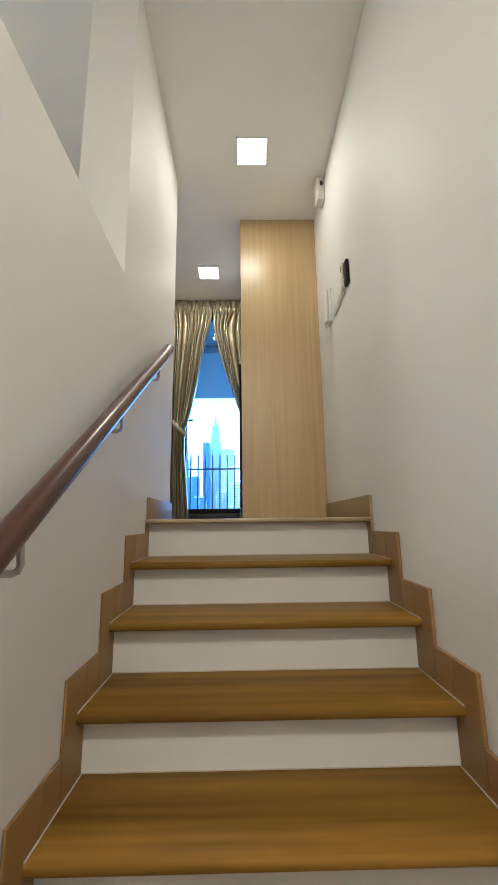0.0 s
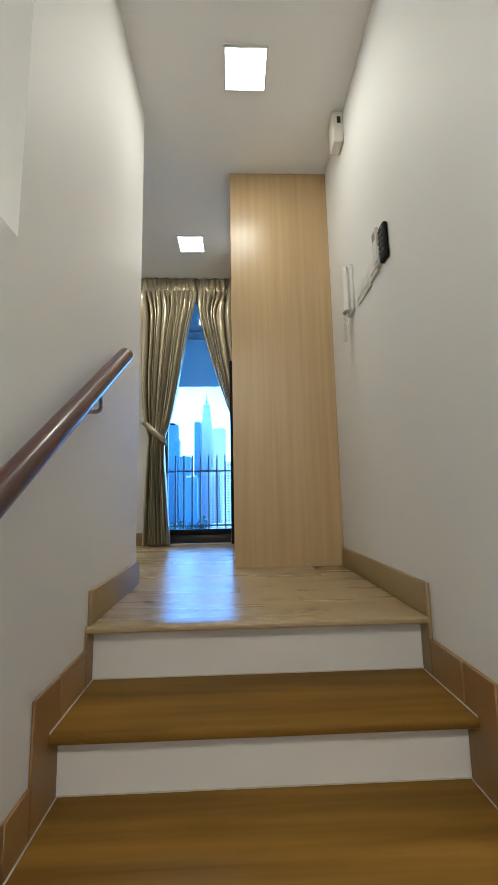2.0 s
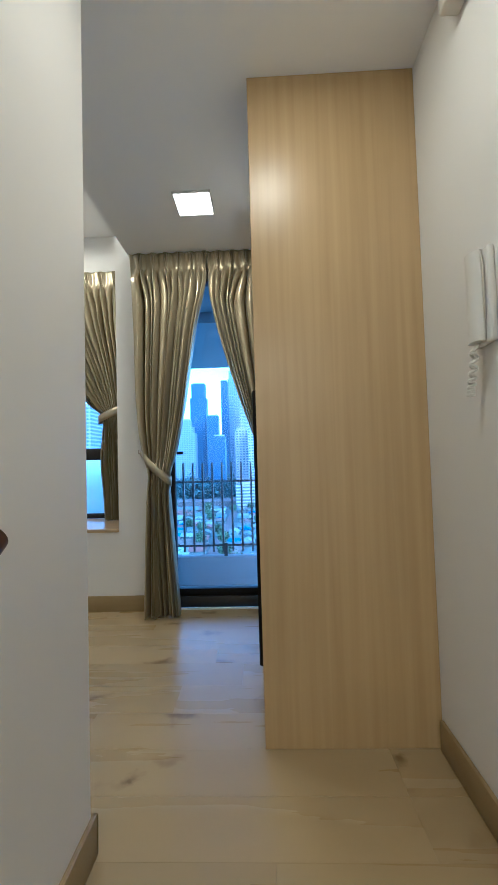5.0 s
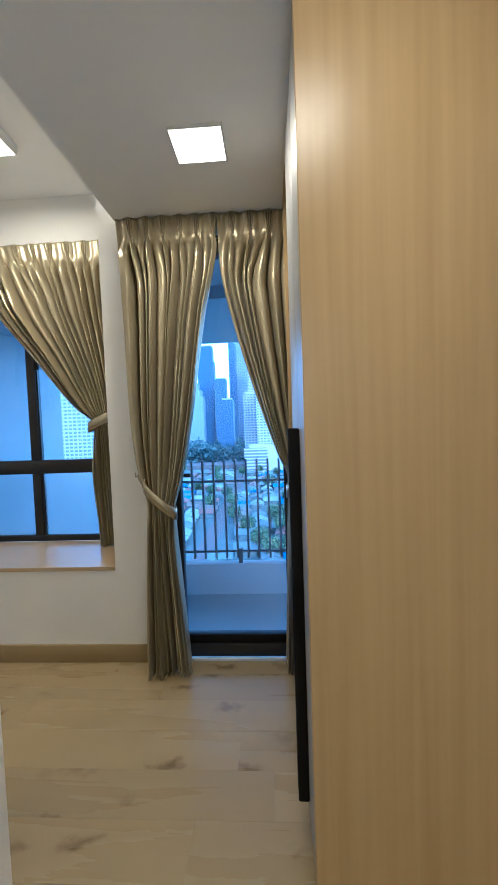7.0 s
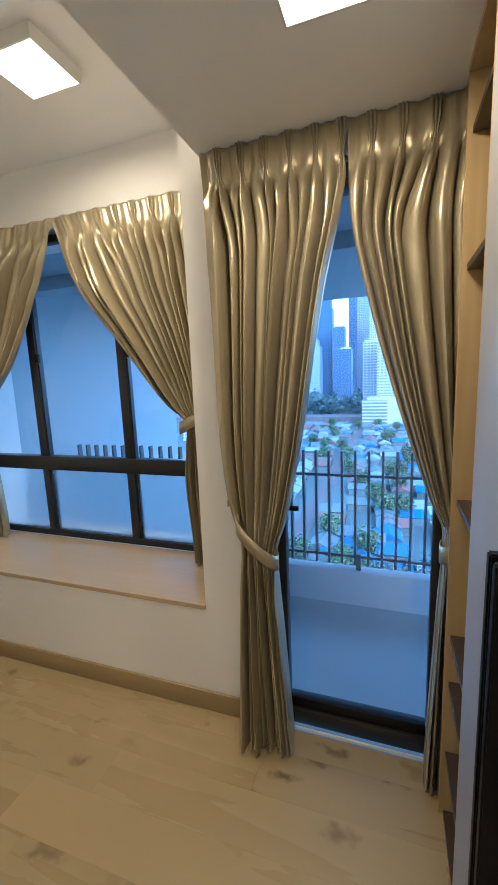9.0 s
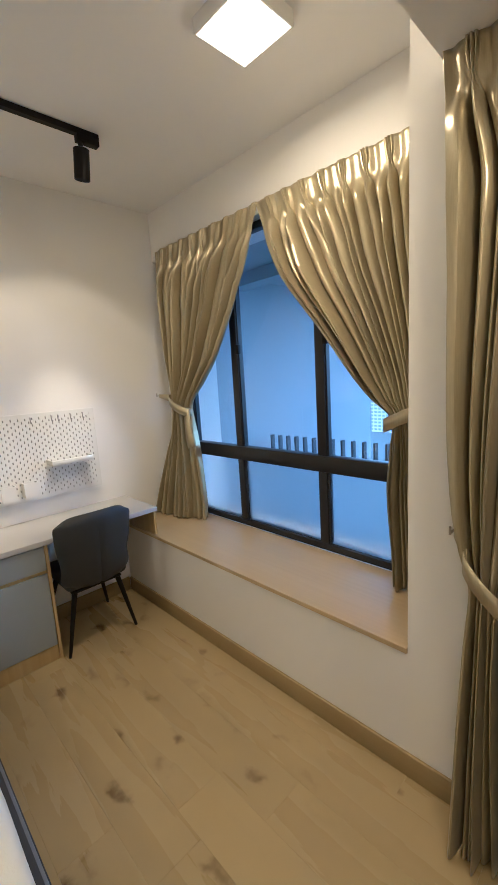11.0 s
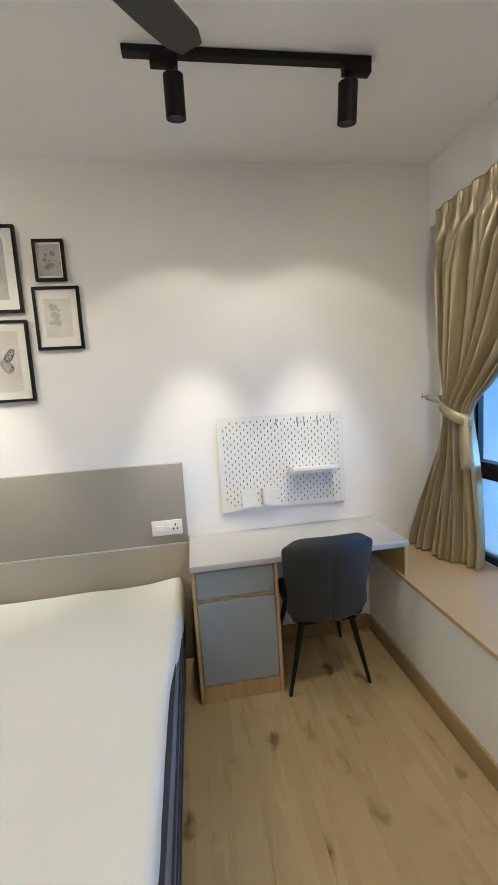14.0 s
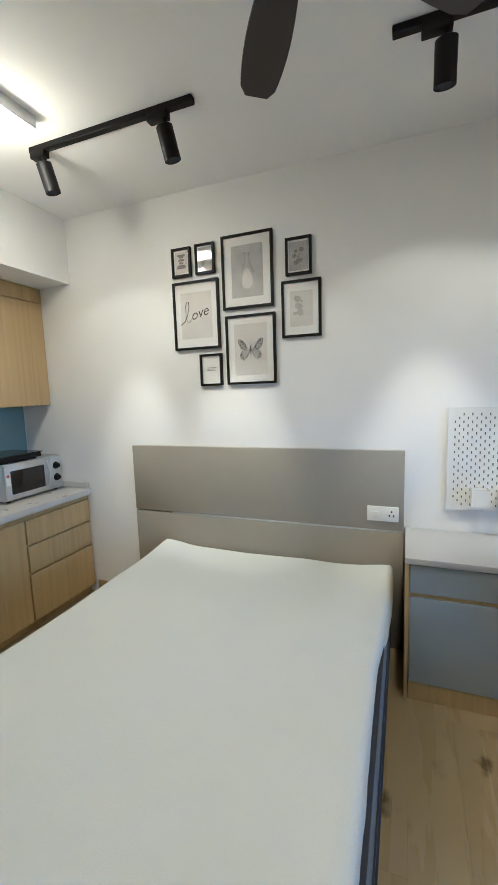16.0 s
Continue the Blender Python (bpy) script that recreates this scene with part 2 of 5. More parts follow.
STEEL = mat("brushed_steel", (0.45, 0.43, 0.40), 0.32, metal=1.0, var=0.06, bump=0.02)
SATIN = satin("champagne_satin", (0.47, 0.422, 0.262), (0.355, 0.317, 0.188))
GLASS = glass("clear_glass", (0.96, 0.98, 1.0))
FROST = frosted("frosted_glass")
PGLASS = glass("picture_glass", (1, 1, 1))
LIT = glow("lit_diffuser", (1.0, 0.62, 0.27), 3.2)
SPOTLIT = glow("lit_lens", (1.0, 0.62, 0.27), 1.0)
WHITEP = mat("white_plastic", (0.74, 0.74, 0.71), 0.32, var=0.03, bump=0.02, bscale=200)
CREAMP = mat("aged_white_plastic", (0.66, 0.64, 0.56), 0.35, var=0.04, bump=0.02, bscale=200)
GREYL = mat("grey_laminate", (0.30, 0.335, 0.36), 0.42, var=0.04, scale=6, bump=0.05, bscale=200)
DESKT = mat("pale_grey_desktop", (0.46, 0.46, 0.47), 0.36, var=0.03, scale=8, bump=0.03, bscale=200)
FABRIC = mat("charcoal_leatherette", (0.022, 0.025, 0.029), 0.52, var=0.2, scale=9, bump=0.25, bscale=320)
HEADB = mat("taupe_headboard", (0.31, 0.29, 0.235), 0.33, var=0.05, scale=5, bump=0.08, bscale=220)
COTTON = mat("white_cotton", (0.68, 0.695, 0.67), 0.85, var=0.03, scale=4, bump=0.3, bscale=260)
TICK = mat("grey_mattress_ticking", (0.15, 0.165, 0.19), 0.75, var=0.06, bump=0.25, bscale=240)
NAVY = mat("navy_mattress_side", (0.02, 0.024, 0.04), 0.7, var=0.2, bump=0.2, bscale=300)
QUARTZ = mat("pale_quartz", (0.58, 0.57, 0.54), 0.3, var=0.02, scale=12, bump=0.0)
BACKSPL = mat("teal_backsplash", (0.22, 0.31, 0.32), 0.15, var=0.03, bump=0.0)
SILVER = mat("silver_paint", (0.55, 0.56, 0.57), 0.35, metal=0.6, var=0.04, bump=0.02)
DARKGL = mat("dark_oven_glass", (0.015, 0.013, 0.012), 0.12, var=0.1, bump=0.0)
PAPER = mat("print_paper", (0.76, 0.75, 0.72), 0.7, var=0.03, scale=20, bump=0.05)
PRINT = mat("grey_print", (0.42, 0.41, 0.39), 0.7, var=0.35, scale=14, bump=0.0)
PRINTL = mat("pale_print", (0.62, 0.60, 0.56), 0.7, var=0.12, scale=9, bump=0.0)
INK = mat("ink", (0.04, 0.037, 0.035), 0.7, var=0.2, bump=0.0)
INKG = mat("grey_ink", (0.22, 0.21, 0.20), 0.7, var=0.3, scale=40, bump=0.0)
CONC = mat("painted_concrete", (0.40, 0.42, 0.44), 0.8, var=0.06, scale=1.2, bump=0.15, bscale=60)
BALCF = mat("balcony_screed", (0.27, 0.30, 0.31), 0.33, var=0.15, scale=1.6, bump=0.1, bscale=40)
SEAM = mat("plank_seam", (0.24, 0.185, 0.085), 0.6, bump=0.0)
DARKGAP = mat("dark_gap", (0.02, 0.018, 0.015), 0.8, bump=0.0)

# ---- mesh helpers ----


def box(bm, x0, x1, y0, y1, z0, z1):
    v = [bm.verts.new((x, y, z)) for x in (x0, x1) for y in (y0, y1) for z in (z0, z1)]
    for f in ((0, 1, 3, 2), (4, 6, 7, 5), (0, 4, 5, 1), (2, 3, 7, 6), (0, 2, 6, 4), (1, 5, 7, 3)):
        bm.faces.new([v[i] for i in f])
    return v


def soft_box(x0, x1, y0, y1, z0, z1, r=0.004, seg=2):
    bm = bmesh.new()
    box(bm, x0, x1, y0, y1, z0, z1)
    bmesh.ops.bevel(bm, geom=bm.edges[:], offset=r, segments=seg, profile=0.5, affect="EDGES")
    return bm


def boxes(*rows):
    bm = bmesh.new()
    for r in rows:
        box(bm, *r)
    return bm


def smooth(bm, angle=40):
    bm.normal_update()
    for f in bm.faces:
        f.smooth = True
    for e in bm.edges:
        if len(e.link_faces) == 2 and e.calc_face_angle(0) > radians(angle):
            e.smooth = False
    return bm


def part(name, bm, material, parent=None, label=""):
    me = bpy.data.meshes.new(name)
    bmesh.ops.recalc_face_normals(bm, faces=bm.faces)
    smooth(bm)
    bm.to_mesh(me)
    bm.free()
    me.materials.append(material)
    ob = new(name, me)
    if parent:
        ob.parent = parent
    if label:
        ob["label"] = label
    return ob


def thing(name, label, category, group="", kind="", at=(0, 0, 0)):
    ob = new(name)
    ob.empty_display_size = 0.05
    ob.location = at
    return tagged(ob, label, category, group, kind)


def setting(name, bm, material, label, category):
    return tagged(part(name, bm, material), label, category, kind="structure")


def cyl(bm, p, q, r0, r1=None, seg=16, cap=True):
    p, q = Vector(p), Vector(q)
    r1 = r0 if r1 is None else r1
    d = (q - p).normalized()
    u = d.orthogonal().normalized()
    w = d.cross(u)
    ra = [bm.verts.new(p + (u * math.cos(2 * math.pi * i / seg) + w * math.sin(2 * math.pi * i / seg)) * r0) for i in range(seg)]
    rb = [bm.verts.new(q + (u * math.cos(2 * math.pi * i / seg) + w * math.sin(2 * math.pi * i / seg)) * r1) for i in range(seg)]
    for i in range(seg):
        bm.faces.new((ra[i], ra[(i + 1) % seg], rb[(i + 1) % seg], rb[i]))
    if cap:
        bm.faces.new(ra[::-1])
        bm.faces.new(rb)
    return bm


def tube(points, r, seg=10, flat=1.0):
    """A bent rod along points."""
    bm = bmesh.new()
    pts = [Vector(p) for p in points]
    rings = []
    up = None
    for i, p in enumerate(pts):
        d = (pts[min(i + 1, len(pts) - 1)] - pts[max(i - 1, 0)]).normalized()
        u = d.orthogonal().normalized() if up is None else (up - d * up.dot(d)).normalized()
        up = u
        w = d.cross(u)
        rings.append([bm.verts.new(p + u * math.cos(2 * math.pi * k / seg) * r + w * math.sin(2 * math.pi * k / seg) * r * flat) for k in range(seg)])
    for a, b in zip(rings, rings[1:]):
        for k in range(seg):
            bm.faces.new((a[k], a[(k + 1) % seg], b[(k + 1) % seg], b[k]))
    bm.faces.new(rings[0][::-1])
    bm.faces.new(rings[-1])
    return bm


def arc(p, c, q, n=8):
    """Points of a quadratic bend from p over c to q."""
    p, c, q = Vector(p), Vector(c), Vector(q)
    return [p * (1 - t) ** 2 + c * 2 * t * (1 - t) + q * t * t for t in [i / n for i in range(n + 1)]]


# ---- the large structure ----
W, N, LOW, HIGH = -3.158, 4.158, 2.351, 2.785
WL = -2.90
setting("wall_east", boxes((0.566, 0.72, -2.6, 4.9, -2.2, 2.95)), PAINT, "smooth white painted wall beside the stairs", "wall")
db = bmesh.new()
outline = ((-2.6, -2.2), (2.513, -2.2), (2.513, LOW), (1.445, LOW), (1.445, 0.905), (0.3, 0.905), (0.3, LOW), (-2.6, LOW))
sides = [[db.verts.new((x, y, z)) for y, z in outline] for x in (-0.66, -0.461)]
for ring in sides:
    db.faces.new(ring)
for k in range(len(outline)):
    n2 = (k + 1) % len(outline)
    db.faces.new((sides[0][k], sides[0][n2], sides[1][n2], sides[1][k]))
setting("wall_divider", db, PAINT, "white painted wall between stairs and room with an opening above", "wall")
setting("wall_south", boxes((-3.3, -0.66, 0.05, 0.2, -0.2, 2.95), (-0.66, 0.72, -2.75, -2.6, -2.2, 2.95)), PAINT, "white painted end walls behind the kitchen and stairs", "wall")
setting("wall_west", boxes((-3.3, W, 0.2, 4.95, -0.2, 2.95)), PAINT, "long white painted wall behind the bed and desk", "wall")
setting("wall_north", boxes((-0.975, -0.75, N, 4.36, -0.2, 2.95), (-0.975, -0.88, 4.36, 4.95, -0.2, 2.95), (W, -0.975, N, 4.95, -0.2, 0.515), (W, -0.975, 4.61, 4.95, 2.44, 2.95), (W, WL, 4.66, 4.95, 0.515, 2.44),
                            (-0.75, 0.08, N, 4.36, 2.28, 2.95), (0.08, 0.566, N, 4.36, -0.2, 2.95)),
        PAINT, "white painted window wall with a bay recess", "wall")
setting("ceiling_low", boxes((-0.86, 0.566, -2.6, N, LOW, 2.95)), CEIL, "lower white ceiling over stairs and landing", "ceiling")
setting("ceiling_high", boxes((W, -0.86, 0.2, 4.61, HIGH, 2.95)), CEIL, "higher white ceiling over the bed area", "ceiling")
setting("kitchen_bulkhead", boxes((W, -0.86, 0.2, 0.77, 2.342, HIGH)), PAINT, "white bulkhead above the kitchen cabinets", "bulkhead")
setting("lower_floor", boxes((-0.461, 0.566, -2.6, -0.62, -2.1, -1.98)), VENEER_X, "wooden floor at the foot of the stairs", "floor")

# stairs
RISE, GO, NOSE = 0.1655, 0.230, 1.917
stairs = thing("staircase", "flight of glossy oak treads with white painted risers", "staircase", kind="structure", at=(0.06, 1.92, -1.98))


def placed(ob, parent):
    """Parent without moving the mesh."""
    ob.parent = parent
    ob.matrix_parent_inverse = Matrix.Translation(parent.location).inverted()
    return ob


for i in range(12):
    y, z = NOSE - GO * i, -RISE * i
    placed(part("riser", soft_box(-0.461, 0.566, y + 0.060, y + 0.074, z - RISE, z - (0.0275 if i else 0.0205), 0.001, 1), RISER), stairs)
    bm = bmesh.new()
    box(bm, -0.461, 0.566, y, y + (0.062 if i == 0 else GO + 0.072), z - (0.027 if i else 0.020), z)
    eds = [e for e in bm.edges if all(abs(v.co.y - y) < 1e-5 for v in e.verts) and abs(e.verts[0].co.z - e.verts[1].co.z) < 1e-5]
    bmesh.ops.bevel(bm, geom=eds, offset=0.011 if i else 0.008, segments=4, profile=0.5, affect="EDGES")
    placed(part("tread", bm, TREAD if i else PLANK, None, "" if i else "pale oak landing edge strip"), stairs)
    if i:
        for s0, s1 in ((-0.4615, -0.4535), (0.554, 0.5665)):
            placed(part("skirting_board", soft_box(s0, s1, y + 0.0605, y + GO - (0.001 if i == 1 else 0.0725), z, z + 0.105, 0.003, 1), SKIRT), stairs)
    for s0, s1 in ((-0.4615, -0.4540), (0.5545, 0.5665)):
        lead, rise_to = (0.072, 0.105) if i else ((0.0, 0.0) if s0 < 0 else (0.0, 0.10))
        placed(part("skirting_upright", soft_box(s0, s1, y - lead, y + 0.0595, z - RISE, z + rise_to, 0.003, 1), SKIRT_V if i or s0 < 0 else BASEB), stairs)

SEAL = mat("pale_sealant", (0.55, 0.50, 0.42), 0.5, var=0.1, bump=0.0)
for i in range(1, 7):
    y, z = NOSE - GO * i, -RISE * i
    for x0, x1 in ((-0.4535, -0.4505), (0.5510, 0.5540)):
        placed(part("sealant_line", boxes((x0, x1, y + 0.004, y + GO + 0.056, z - 0.001, z + 0.0025)), SEAL, None, "thin pale sealant line"), stairs)
    placed(part("sealant_line", boxes((-0.4505, 0.551, y + GO + 0.0575, y + GO + 0.0605, z - 0.001, z + 0.0025)), SEAL, None, "thin pale sealant line"), stairs)

# floor of planks
floor = setting("floor", boxes((W, -0.66, 0.2, N, -0.12, -0.009), (-0.66, -0.461, 2.513, N, -0.12, -0.009), (-0.461, 0.566, 1.992, N, -0.12, -0.009)),
                SEAM, "light oak laminate plank floor with dark knots", "floor")

# baseboards
def board(x0, x1, y0, y1, h=0.10):
    setting("baseboard", soft_box(x0, x1, y0, y1, 0.0, h, 0.004, 2), BASEB, "pale oak baseboard along the wall", "baseboard")


board(0.552, 0.5665, 1.934, 2.875)
board(-0.4615, -0.447, 1.934, 2.527)
board(-0.66, -0.447, 2.5125, 2.527)
board(-0.674, -0.6595, 0.9, 2.527)
board(W + 0.0145, -0.74, 4.144, 4.1585)
board(W - 0.0005, W + 0.014, 3.50, 4.144)
board(W - 0.0005, W + 0.014, 0.82, 1.24)

# bay seat
sill = thing("bay_sill", "oak-veneered window seat board in the bay", "window sill", kind="structure", at=(-2.0, 4.4, 0.515))
placed(part("seat_board", soft_box(W + 0.001, -0.977, N - 0.006, 4.66, 0.5155, 0.538, 0.002, 1), VENEER_X), sill)

# bay window
win = thing("window_1", "dark aluminium sliding window in the bay, shut", "window", kind="structure", at=(-2.07, 4.69, 0.538))
YW0, YW1 = 4.665, 4.72
ZB, ZT0, ZT1, ZH = 0.5385, 1.003, 1.094, 2.398
M1, M2, XR = -2.37, -1.695, -0.977
for nm, b in (("window_frame", (WL + 0.002, XR, YW0, YW1, ZB, ZB + 0.04)), ("window_frame", (WL + 0.002, XR, YW0, YW1, ZH, ZH + 0.0415)),
              ("transom", (WL + 0.045, XR - 0.043, YW0 - 0.012, YW1, ZT0, ZT1)), ("window_frame", (WL + 0.002, WL + 0.045, YW0, YW1, ZB + 0.04, ZH)),
              ("window_frame", (XR - 0.043, XR, YW0, YW1, ZB + 0.04, ZH)), ("mullion", (M2 - 0.026, M2 + 0.026, YW0, YW1, ZB + 0.04, ZT0)), ("mullion", (M1 - 0.026, M1 + 0.026, YW0, YW1, ZB + 0.04, ZT0)),
              ("mullion", (M2 - 0.03, M2 + 0.03, YW0, YW1, ZT1, ZH)), ("mullion", (M1 - 0.03, M1 + 0.03, YW0, YW1, ZT1, ZH))):
    placed(part(nm, soft_box(*b, 0.004, 2), ALU), win)
for a, b in ((WL + 0.045, M1 - 0.026), (M1 + 0.026, M2 - 0.026), (M2 + 0.026, XR - 0.043)):
    for z0, z1 in ((ZB + 0.04, ZT0), (ZT1, ZH)):
        for s in ((a, a + 0.012), (b - 0.012, b)):
            placed(part("bead", soft_box(s[0], s[1], 4.675, 4.705, z0, z1, 0.002, 1), ALU), win)
        g = placed(part("pane", boxes((a + 0.01, b - 0.01, 4.687, 4.693, z0 - 0.005, z1 + 0.005)), FROST if z0 < 1 else GLASS), win)
        g.visible_shadow = False
for xl in (M1 + 0.046, M2 + 0.046):
    placed(part("lock", soft_box(xl - 0.012, xl + 0.018, YW0 - 0.02, YW0 + 0.004, 1.70, 1.76, 0.005, 2), BLACK, None, "black window lock"), win)

# balcony door
door = thing("door_1", "dark framed glass balcony door, shut, with lever handle", "door", kind="structure", at=(-0.33, 4.25, 0.0))
for b in ((-0.75, -0.69, 4.195, 4.275, 0.0, 2.28), (0.02, 0.08, 4.195, 4.275, 0.0, 2.28), (-0.69, 0.02, 4.195, 4.275, 2.20, 2.28), (-0.69, 0.02, 4.200, 4.275, 0.0, 0.070)):
    placed(part("door_frame", soft_box(*b, 0.004, 2), ALU), door)
placed(part("bottom_rail", soft_box(-0.604, -0.036, 4.215, 4.265, 0.0705, 0.118, 0.004, 2), BLACK), door)
placed(part("stile", soft_box(-0.69, -0.605, 4.215, 4.265, 0.115, 2.2, 0.004, 2), ALU), door)
placed(part("stile", soft_box(-0.035, 0.02, 4.215, 4.265, 0.115, 2.2, 0.004, 2), ALU), door)
placed(part("threshold", soft_box(-0.75, 0.08, 4.171, 4.181, -0.008, 0.006, 0.002, 1), WHITEP, None, "pale threshold strip"), door)
g = placed(part("pane", boxes((-0.61, -0.03, 4.237, 4.243, 0.11, 2.205)), GLASS), door)
g.visible_shadow = False
hb = bmesh.new()
box(hb, -0.665, -0.635, 4.190, 4.216, 0.93, 1.08)
cyl(hb, (-0.65, 4.205, 1.03), (-0.65, 4.155, 1.03), 0.011)
cyl(hb, (-0.655, 4.158, 1.03), (-0.535, 4.158, 1.03), 0.010)
placed(part("lever_handle", hb, BLACK, None, "black lever handle"), door)

# ---- balcony and distance ----
RAILY = 5.89
setting("balcony_floor", boxes((-3.35, 1.9, 4.36, 5.85, -0.6, -0.356)), BALCF, "grey screeded balcony floor", "floor")
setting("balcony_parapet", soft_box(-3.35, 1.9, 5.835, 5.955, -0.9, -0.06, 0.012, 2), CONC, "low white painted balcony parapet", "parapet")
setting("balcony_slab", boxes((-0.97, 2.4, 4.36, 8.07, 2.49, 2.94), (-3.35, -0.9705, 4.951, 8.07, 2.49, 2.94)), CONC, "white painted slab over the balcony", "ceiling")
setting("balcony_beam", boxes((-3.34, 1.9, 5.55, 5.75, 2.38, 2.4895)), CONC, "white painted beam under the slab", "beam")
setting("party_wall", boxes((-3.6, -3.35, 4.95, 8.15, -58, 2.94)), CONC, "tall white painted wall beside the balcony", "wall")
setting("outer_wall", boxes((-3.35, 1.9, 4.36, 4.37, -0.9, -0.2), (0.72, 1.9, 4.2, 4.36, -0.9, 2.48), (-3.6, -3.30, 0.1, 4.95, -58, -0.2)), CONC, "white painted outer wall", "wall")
rail = thing("balcony_railing", "dark grey metal balcony railing of flat upright bars", "railing", at=(-0.5, RAILY, -0.04))
bm = soft_box(-0.0095, 0.0095, -0.025, 0.025, -0.005, 0.957, 0.002, 1)
first = part("bar", bm, RAILM, rail)
first.location = (-2.70, 0, 0.03)
for i in range(1, 47):
    ob = new("bar", first.data)
    ob.parent, ob.location = rail, (-2.70 + 0.1055 * i, 0, 0.03)
for zz in (0.08, 0.77):
    part("rail", soft_box(-2.8, 2.3, -0.012, 0.012, zz, zz + 0.022, 0.003, 1), RAILM, rail)
for i in range(6):
    part("foot", soft_box(-2.65 + i * 0.9, -2.61 + i * 0.9, -0.03, 0.03, -0.0205, 0.12, 0.003, 1), RAILM, rail)

GZ = -60.0
FOLI = mat("foliage", (0.095, 0.15, 0.085), 0.8, var=0.45, scale=0.12, bump=0.0, piece=0.25)
# tree belt colour with the blue-green of the air painted in
HAZEWOOD = mat("hazed_foliage", (0.085, 0.135, 0.14), 0.85, var=0.45, scale=0.05, bump=0.0)
# red cut from the ground colour to paint in hazy blue daylight
GROUND = mat("hazed_ground", (0.085, 0.12, 0.125), 0.9, var=0.4, scale=0.02, bump=0.0)
ROADM = mat("asphalt", (0.10, 0.10, 0.105), 0.85, var=0.15, scale=0.1, bump=0.0)
TRUNK = mat("bark", (0.10, 0.075, 0.05), 0.9, var=0.2, bump=0.1)


def facade(name, wall, dark, step, bay):
    """Curtain wall: floors and bays as thin bands of darker glass."""
    m, n, l, p = nodes_of(name)
    tc, sep = n.new("ShaderNodeTexCoord"), n.new("ShaderNodeSeparateXYZ")
    l.new(tc.outputs["Object"], sep.inputs[0])

    def band(src, period, duty):
        d, f, g = n.new("ShaderNodeMath"), n.new("ShaderNodeMath"), n.new("ShaderNodeMath")
        d.operation, f.operation, g.operation = "DIVIDE", "FRACT", "GREATER_THAN"
        d.inputs[1].default_value, g.inputs[1].default_value = period, duty
        l.new(src, d.inputs[0])
        l.new(d.outputs[0], f.inputs[0])
        l.new(f.outputs[0], g.inputs[0])
        return g.outputs[0]

    a, b = band(sep.outputs["Z"], step, 0.45), band(sep.outputs["X"], bay, 0.3)
    mul = n.new("ShaderNodeMath")
    mul.operation = "MULTIPLY"
    l.new(a, mul.inputs[0])
    l.new(b, mul.inputs[1])
    mix = n.new("ShaderNodeMix")
    mix.data_type = "RGBA"
    mix.inputs["A"].default_value, mix.inputs["B"].default_value = (*wall, 1), (*dark, 1)
    l.new(mul.outputs[0], mix.inputs["Factor"])
    l.new(mix.outputs["Result"], p.inputs["Base Color"])
    p.inputs["Roughness"].default_value = 0.45
    return m


# facade colours shifted towards blue: distance haze is mixed into them
FAC_HAZE_BLUE = facade("haze_blue_glass_facade", (0.055, 0.095, 0.17), (0.035, 0.065, 0.125), 4.0, 6.0)
FAC_HAZE_GREY = facade("haze_grey_facade", (0.24, 0.28, 0.34), (0.13, 0.17, 0.24), 4.0, 5.0)
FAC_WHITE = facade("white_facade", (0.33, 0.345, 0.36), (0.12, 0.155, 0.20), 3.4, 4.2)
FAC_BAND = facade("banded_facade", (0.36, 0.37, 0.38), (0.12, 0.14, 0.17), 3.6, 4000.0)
ROOFM = mat("flat_roof", (0.35, 0.35, 0.35), 0.8, bump=0.0)

gb = bmesh.new()
gv = [gb.verts.new(v) for v in ((-4000, -4000, GZ), (4000, -4000, GZ), (4000, 4500, GZ), (-4000, 4500, GZ))]
gb.faces.new(gv)
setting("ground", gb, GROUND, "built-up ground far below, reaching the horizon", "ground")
setting("road", boxes((-900, 900, 520, 545, GZ, GZ + 7.0), (-900, 900, 560, 578, GZ, GZ + 5.0)), ROADM, "elevated grey highway crossing the distance", "road")
setting("road", boxes((-38, -30, 60, 520, GZ, GZ + 0.2)), ROADM, "grey street between low houses", "road")


def tower(label, az0, az1, el, dist, material, crown=0, base=GZ, depth=30, steps=1):
    x0, x1 = dist * math.tan(radians(az0)), dist * math.tan(radians(az1))
    cx, w = (x0 + x1) / 2, (x1 - x0)
    top = 1.1 + dist * math.tan(radians(el))
    t = thing("tower_block", label, "building", group="city towers", at=(cx, dist, base))
    h = top - base
    bm = bmesh.new()
    for k in range(steps):
        f = 1 - 0.16 * k
        z0, z1 = (0 if k == 0 else h * (0.72 + 0.28 * k / steps)), h * (0.72 + 0.28 * (k + 1) / steps)
        box(bm, -w / 2 * f, w / 2 * f, -depth / 2 * f, depth / 2 * f, z0, z1)
    part("wall", bm, material, t)
    f = 1 - 0.16 * (steps - 1)
    part("roof", boxes((-w / 2 * f * 0.8, w / 2 * f * 0.8, -depth / 3 * f, depth / 3 * f, h, h + 3)), ROOFM, t)
    if crown:
        part("spire", cyl(bmesh.new(), (0, 0, h + 3), (0, 0, h + crown), w * 0.12, 0.4, 8), material, t)
    return t


